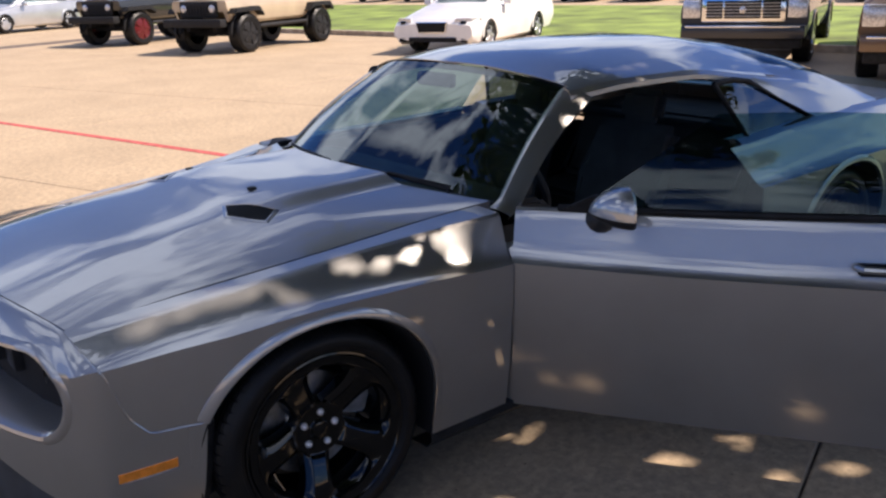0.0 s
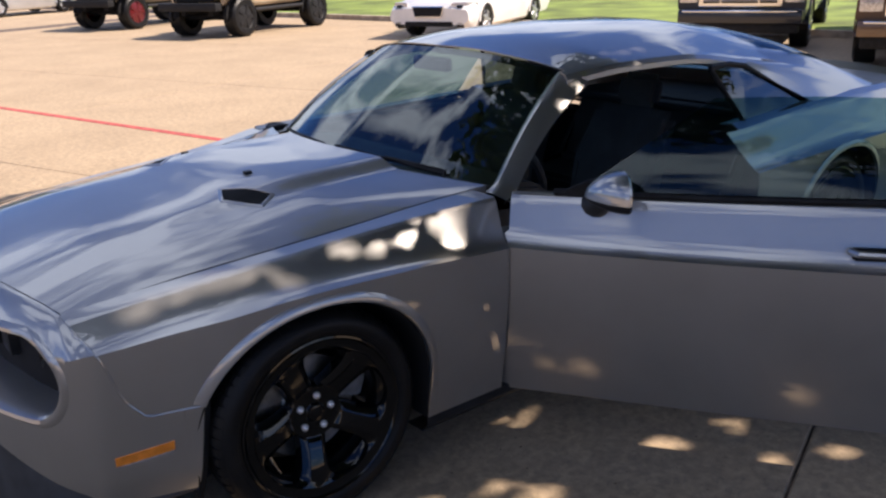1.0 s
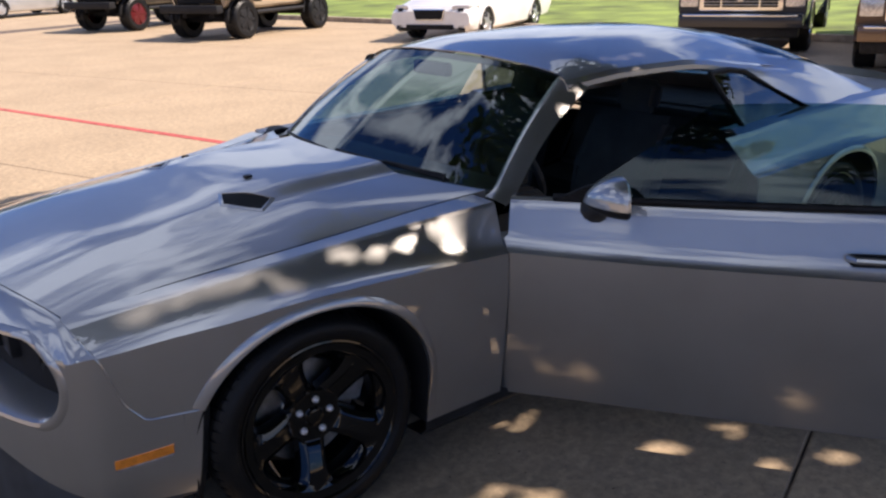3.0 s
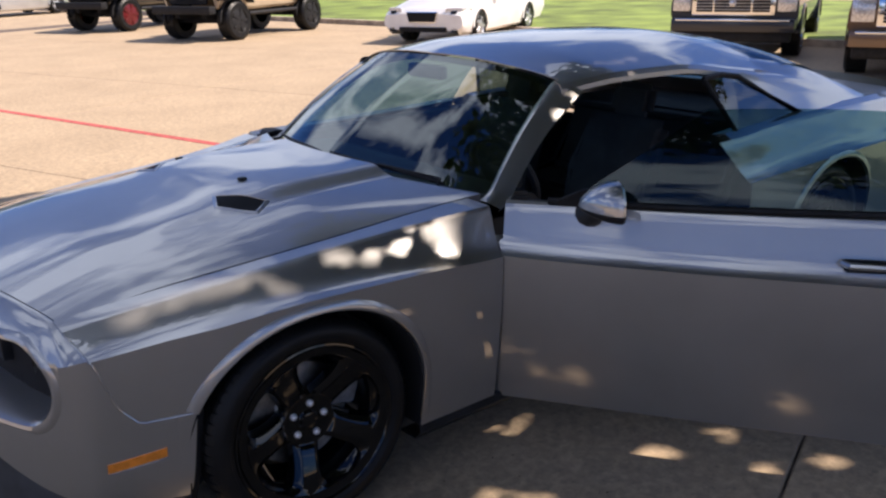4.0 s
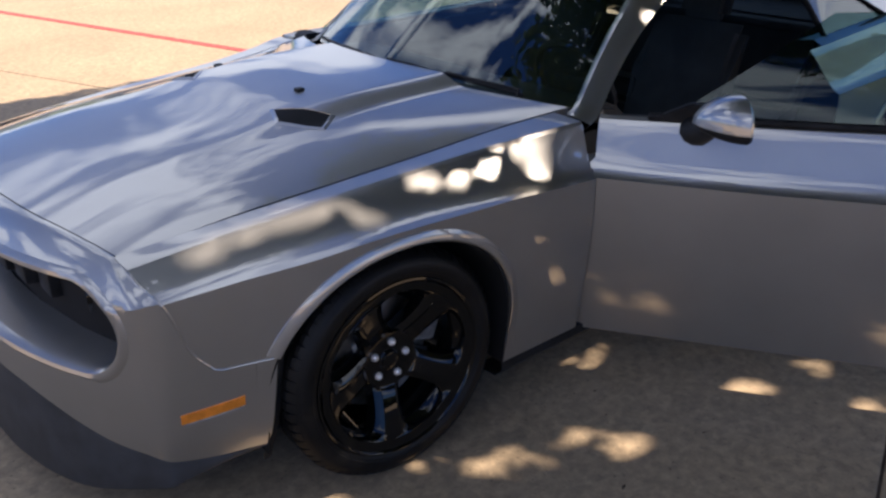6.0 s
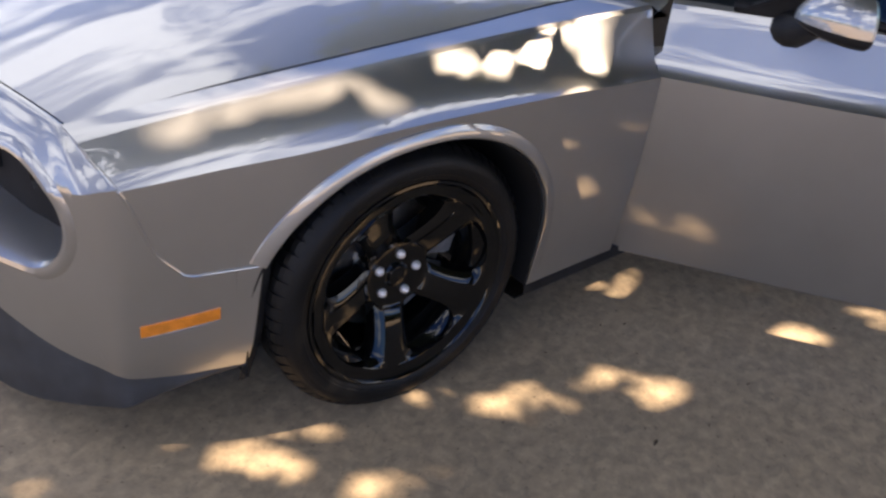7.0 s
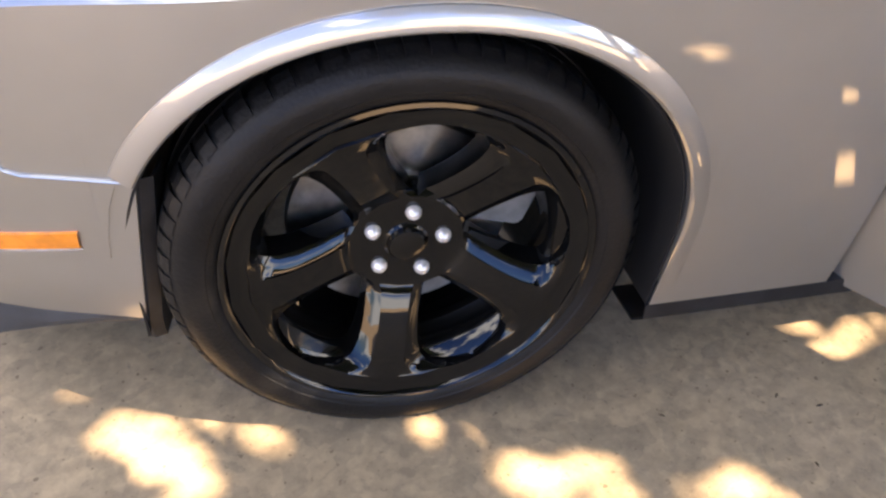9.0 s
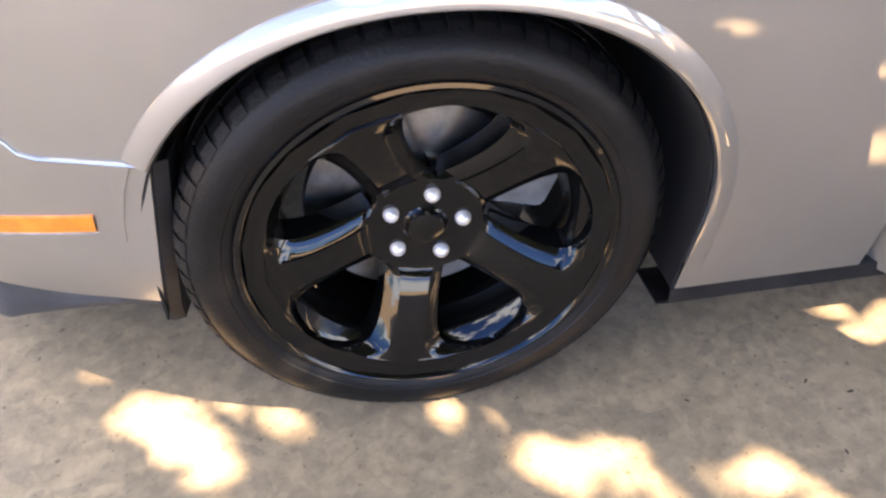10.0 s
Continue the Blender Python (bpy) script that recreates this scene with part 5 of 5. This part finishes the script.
# ---- shade tree: trunk, limbs and a ragged crown over the coupe ----
tree = thing("shade_tree", "broad leafy shade tree standing beside the coupe", "tree", m=pose(5.6, -6.6, 0))
TREE = Vector((5.6, -6.6, 0))
part("trunk", tube([(0, 0, -0.05), (0.02, 0.02, 0.5), (-0.05, 0.06, 1.5), (-0.12, 0.10, 2.6), (-0.2, 0.2, 3.4)], 0.2, 14, [0.34, 0.25, 0.21, 0.19, 0.17]), BARK, tree, "rough brown trunk")
rnd = random.Random(7)
for k in range(9):
    a = 2 * math.pi * k / 9 + rnd.uniform(-0.2, 0.2)
    r = rnd.uniform(2.2, 4.6)
    ex = Vector((math.cos(a) * r - 1.0, math.sin(a) * r + 1.2, rnd.uniform(4.8, 6.6)))
    st = Vector((-0.18, 0.18, rnd.uniform(2.7, 3.4)))
    mid = st.lerp(ex, 0.5) + Vector((rnd.uniform(-0.3, 0.3), rnd.uniform(-0.3, 0.3), 0.35))
    part("limb", tube([st, st.lerp(mid, 0.5) + Vector((0, 0, 0.1)), mid, ex], 0.08, 9, [0.13, 0.10, 0.075, 0.03]), BARK, tree)

# sun flecks: where gaps in the crown let light through, as ground places
FLECKS = [(0.795, -0.89, .052), (0.91, -0.898, .042), (1.0, -0.885, .026), (1.2, -1.105, .045), (1.09, -1.36, .05), (1.16, -1.39, .05), (1.14, -1.60, .04), (1.317, -1.697, .055),
          (1.435, -1.441, .05), (1.57, -1.81, .045), (0.47, -1.13, .05), (0.53, -1.19, .05), (0.592, -1.30, .06), (0.22, -1.11, .065), (0.29, -1.15, .06), (0.05, -0.96, .045),
          (1.057, -1.971, .065), (-0.32, -0.866, .045), (-0.25, -0.925, .035), (-0.44, -0.875, .06), (-0.39, -0.96, .055), (-0.52, -0.757, .03), (-0.40, -0.737, .025),
          (0.216, -0.89, .022), (-0.095, -0.916, .022), (-0.2, -1.169, .075), (-0.044, -1.184, .035), (0.404, -1.312, .022), (0.468, -1.488, .03), (-0.876, -0.667, .05)]
PAINT_FLECKS = [(-0.45, -0.769, 0.808, .032), (-0.35, -0.767, 0.823, .024), (-0.25, -0.778, 0.831, .036), (-0.15, -0.785, 0.836, .03), (-0.02, -0.793, 0.85, .042),
                (-0.03, -0.88, 0.821, .035), (0.14, -0.80, 0.863, .026), (0.21, -0.834, 0.853, .032), (0.26, -0.876, 0.837, .026), (0.20, -0.93, 0.808, .02),
                (0.41, -0.849, 0.868, .033), (0.40, -0.907, 0.829, .012), (0.56, -0.88, 0.872, .025), (0.57, -0.928, 0.824, .03), (0.66, -0.93, 0.831, .015),
                (0.74, -0.92, 0.88, .01), (1.36, -0.743, 1.21, .021), (1.31, -0.747, 1.19, .02), (1.255, -0.752, 1.164, .018),
                (1.44, -0.66, 1.31, .012), (1.52, -0.66, 1.32, .016), (1.60, -0.66, 1.32, .012), (1.67, -0.66, 1.32, .016), (1.75, -0.66, 1.32, .014), (1.83, -0.66, 1.32, .016)]
rs = np.random.RandomState(5)
N = 440000
sv = np.array(SUN)
ga = rs.uniform((-7.6, -9.4), (6.1, 4.3), (N, 2))        # shaded ground
ga[-9000:] = rs.uniform((-0.4, -0.80), (0.65, -0.48), (9000, 2))   # extra leaves added to block stray sun on the fender side
cz = rs.uniform(2.85, 6.6, (N, 1))
c = np.hstack([ga + sv[:2] * cz / sv[2], cz])
q = (ga - (-0.6, -2.1)) / (6.2, 6.2)
rad = np.sqrt((q**2).sum(1)) + 0.35 * np.abs(cz[:, 0] - 5.4) / 1.9 * 0.5
clumps = c[:1900]
near = np.full(N, 9.0)
for p in clumps:
    w = np.abs(c[:, 0] - p[0]) < 0.65
    near[w] = np.minimum(near[w], ((c[w] - p) ** 2).sum(1))
keep = (rad < 1.0 + 0.10 * np.sin(5 * np.arctan2(q[:, 1], q[:, 0]) + 1.3)) & (near < 0.62**2)
# the crown's ragged edge over the front of the car
keep &= c[:, 1] < 0.9 + 0.3 * np.sin(1.9 * c[:, 0]) + 0.5 * (c[:, 2] > 4.2)
keep &= (c[:, 0] > 0.9 - 0.5 * (c[:, 2] > 4.2) + 0.3 * np.sin(2.1 * c[:, 1])) | ((c[:, 1] < 0.1 + 0.25 * np.sin(2.7 * c[:, 0]) + 0.25 * (c[:, 2] > 4.2)) & (c[:, 0] > -0.7 + 0.3 * np.sin(2.3 * c[:, 1] + 1)))
c = c[keep]
n = len(c)
u = rs.normal(size=(n, 3))
u[:, 2] *= 0.6
u /= np.linalg.norm(u, axis=1, keepdims=True)
w = np.cross(u, rs.normal(size=(n, 3)) * (0.4, 0.4, 1))
w /= np.linalg.norm(w, axis=1, keepdims=True)
ln = rs.uniform(0.06, 0.11, (n, 1))
nn = np.cross(u, w)
vs = np.stack([c - u * ln, c + w * ln * 0.42 - nn * ln * 0.08, c + u * ln, c - w * ln * 0.42 - nn * ln * 0.08], 1)
# gaps: no leaf's shadow falls into a fleck, but for a few strays
probe = np.concatenate([vs, c[:, None], (vs + np.roll(vs, 1, 1)) / 2, (vs + 2 * c[:, None]) / 3], 1)
gx, gy = (probe[:, :, k] - sv[k] * probe[:, :, 2] / sv[2] for k in (0, 1))
stray = rs.uniform(size=n)
ang = math.atan2(sv[1], sv[0])
keep = np.ones(n, bool)
gaps = []
for x, y, r in FLECKS:
    for k in range(3 if r > 0.035 else 1):                # each gap is ragged: three overlapping openings
        ox, oy = rnd.uniform(-0.7, 0.7) * r * (k > 0), rnd.uniform(-0.6, 0.6) * r * (k > 0)
        gaps.append((x + ox, y + oy, r * (rnd.uniform(0.25, 0.45) if k else 0.56), 1.55, 0.10))
for x, y, z, r in PAINT_FLECKS:
    gaps.append((x - sv[0] * z / sv[2], y - sv[1] * z / sv[2], 1.1 * r, 1.1, 0.03))
for x, y, r, long, left in gaps:
    dx, dy = gx - x, gy - y
    along, across = dx * math.cos(ang) + dy * math.sin(ang), -dx * math.sin(ang) + dy * math.cos(ang)
    keep &= (((along / long) ** 2 + across**2) > r**2).all(1) | (stray < left)
vs = vs[keep].reshape(-1, 3) - np.array(TREE)
n = int(keep.sum())
me = bpy.data.meshes.new("crown")
me.from_pydata(vs.tolist(), [], np.arange(4 * n).reshape(-1, 4).tolist())
me.materials.append(LEAF)
crown = new("crown", me)
crown.parent = tree
tagged(crown, "ragged crown of small green leaves")

# leaf litter on the concrete
LITTER = material("dry_leaf", (0.10, 0.07, 0.04), 0.8, vary=0.3, scale=60)
bm = sheet([[(-0.022 + 0.011 * i, (j - 1) * 0.009 * math.sin(math.pi * (i + 0.4) / 4.8), 0.0035 + 0.004 * abs(j - 1) + 0.002 * math.sin(i)) for j in range(3)] for i in range(5)], 0.0012)
leaf = tagged(part("fallen_leaf", bm, LITTER, m=pose(0.42, -1.42, 0, 0, 0, 20)), "small dry brown leaf on the concrete", "leaf", "fallen leaves")
leaf.scale = (0.55, 0.55, 0.55)
for k in range(9):
    copy_thing(leaf, pose(rnd.uniform(-0.9, 1.9), rnd.uniform(-1.9, -0.95), 0.0, rnd.uniform(-8, 8), rnd.uniform(-8, 8), rnd.uniform(0, 360)) @ Matrix.Scale(rnd.uniform(0.4, 0.65), 4))
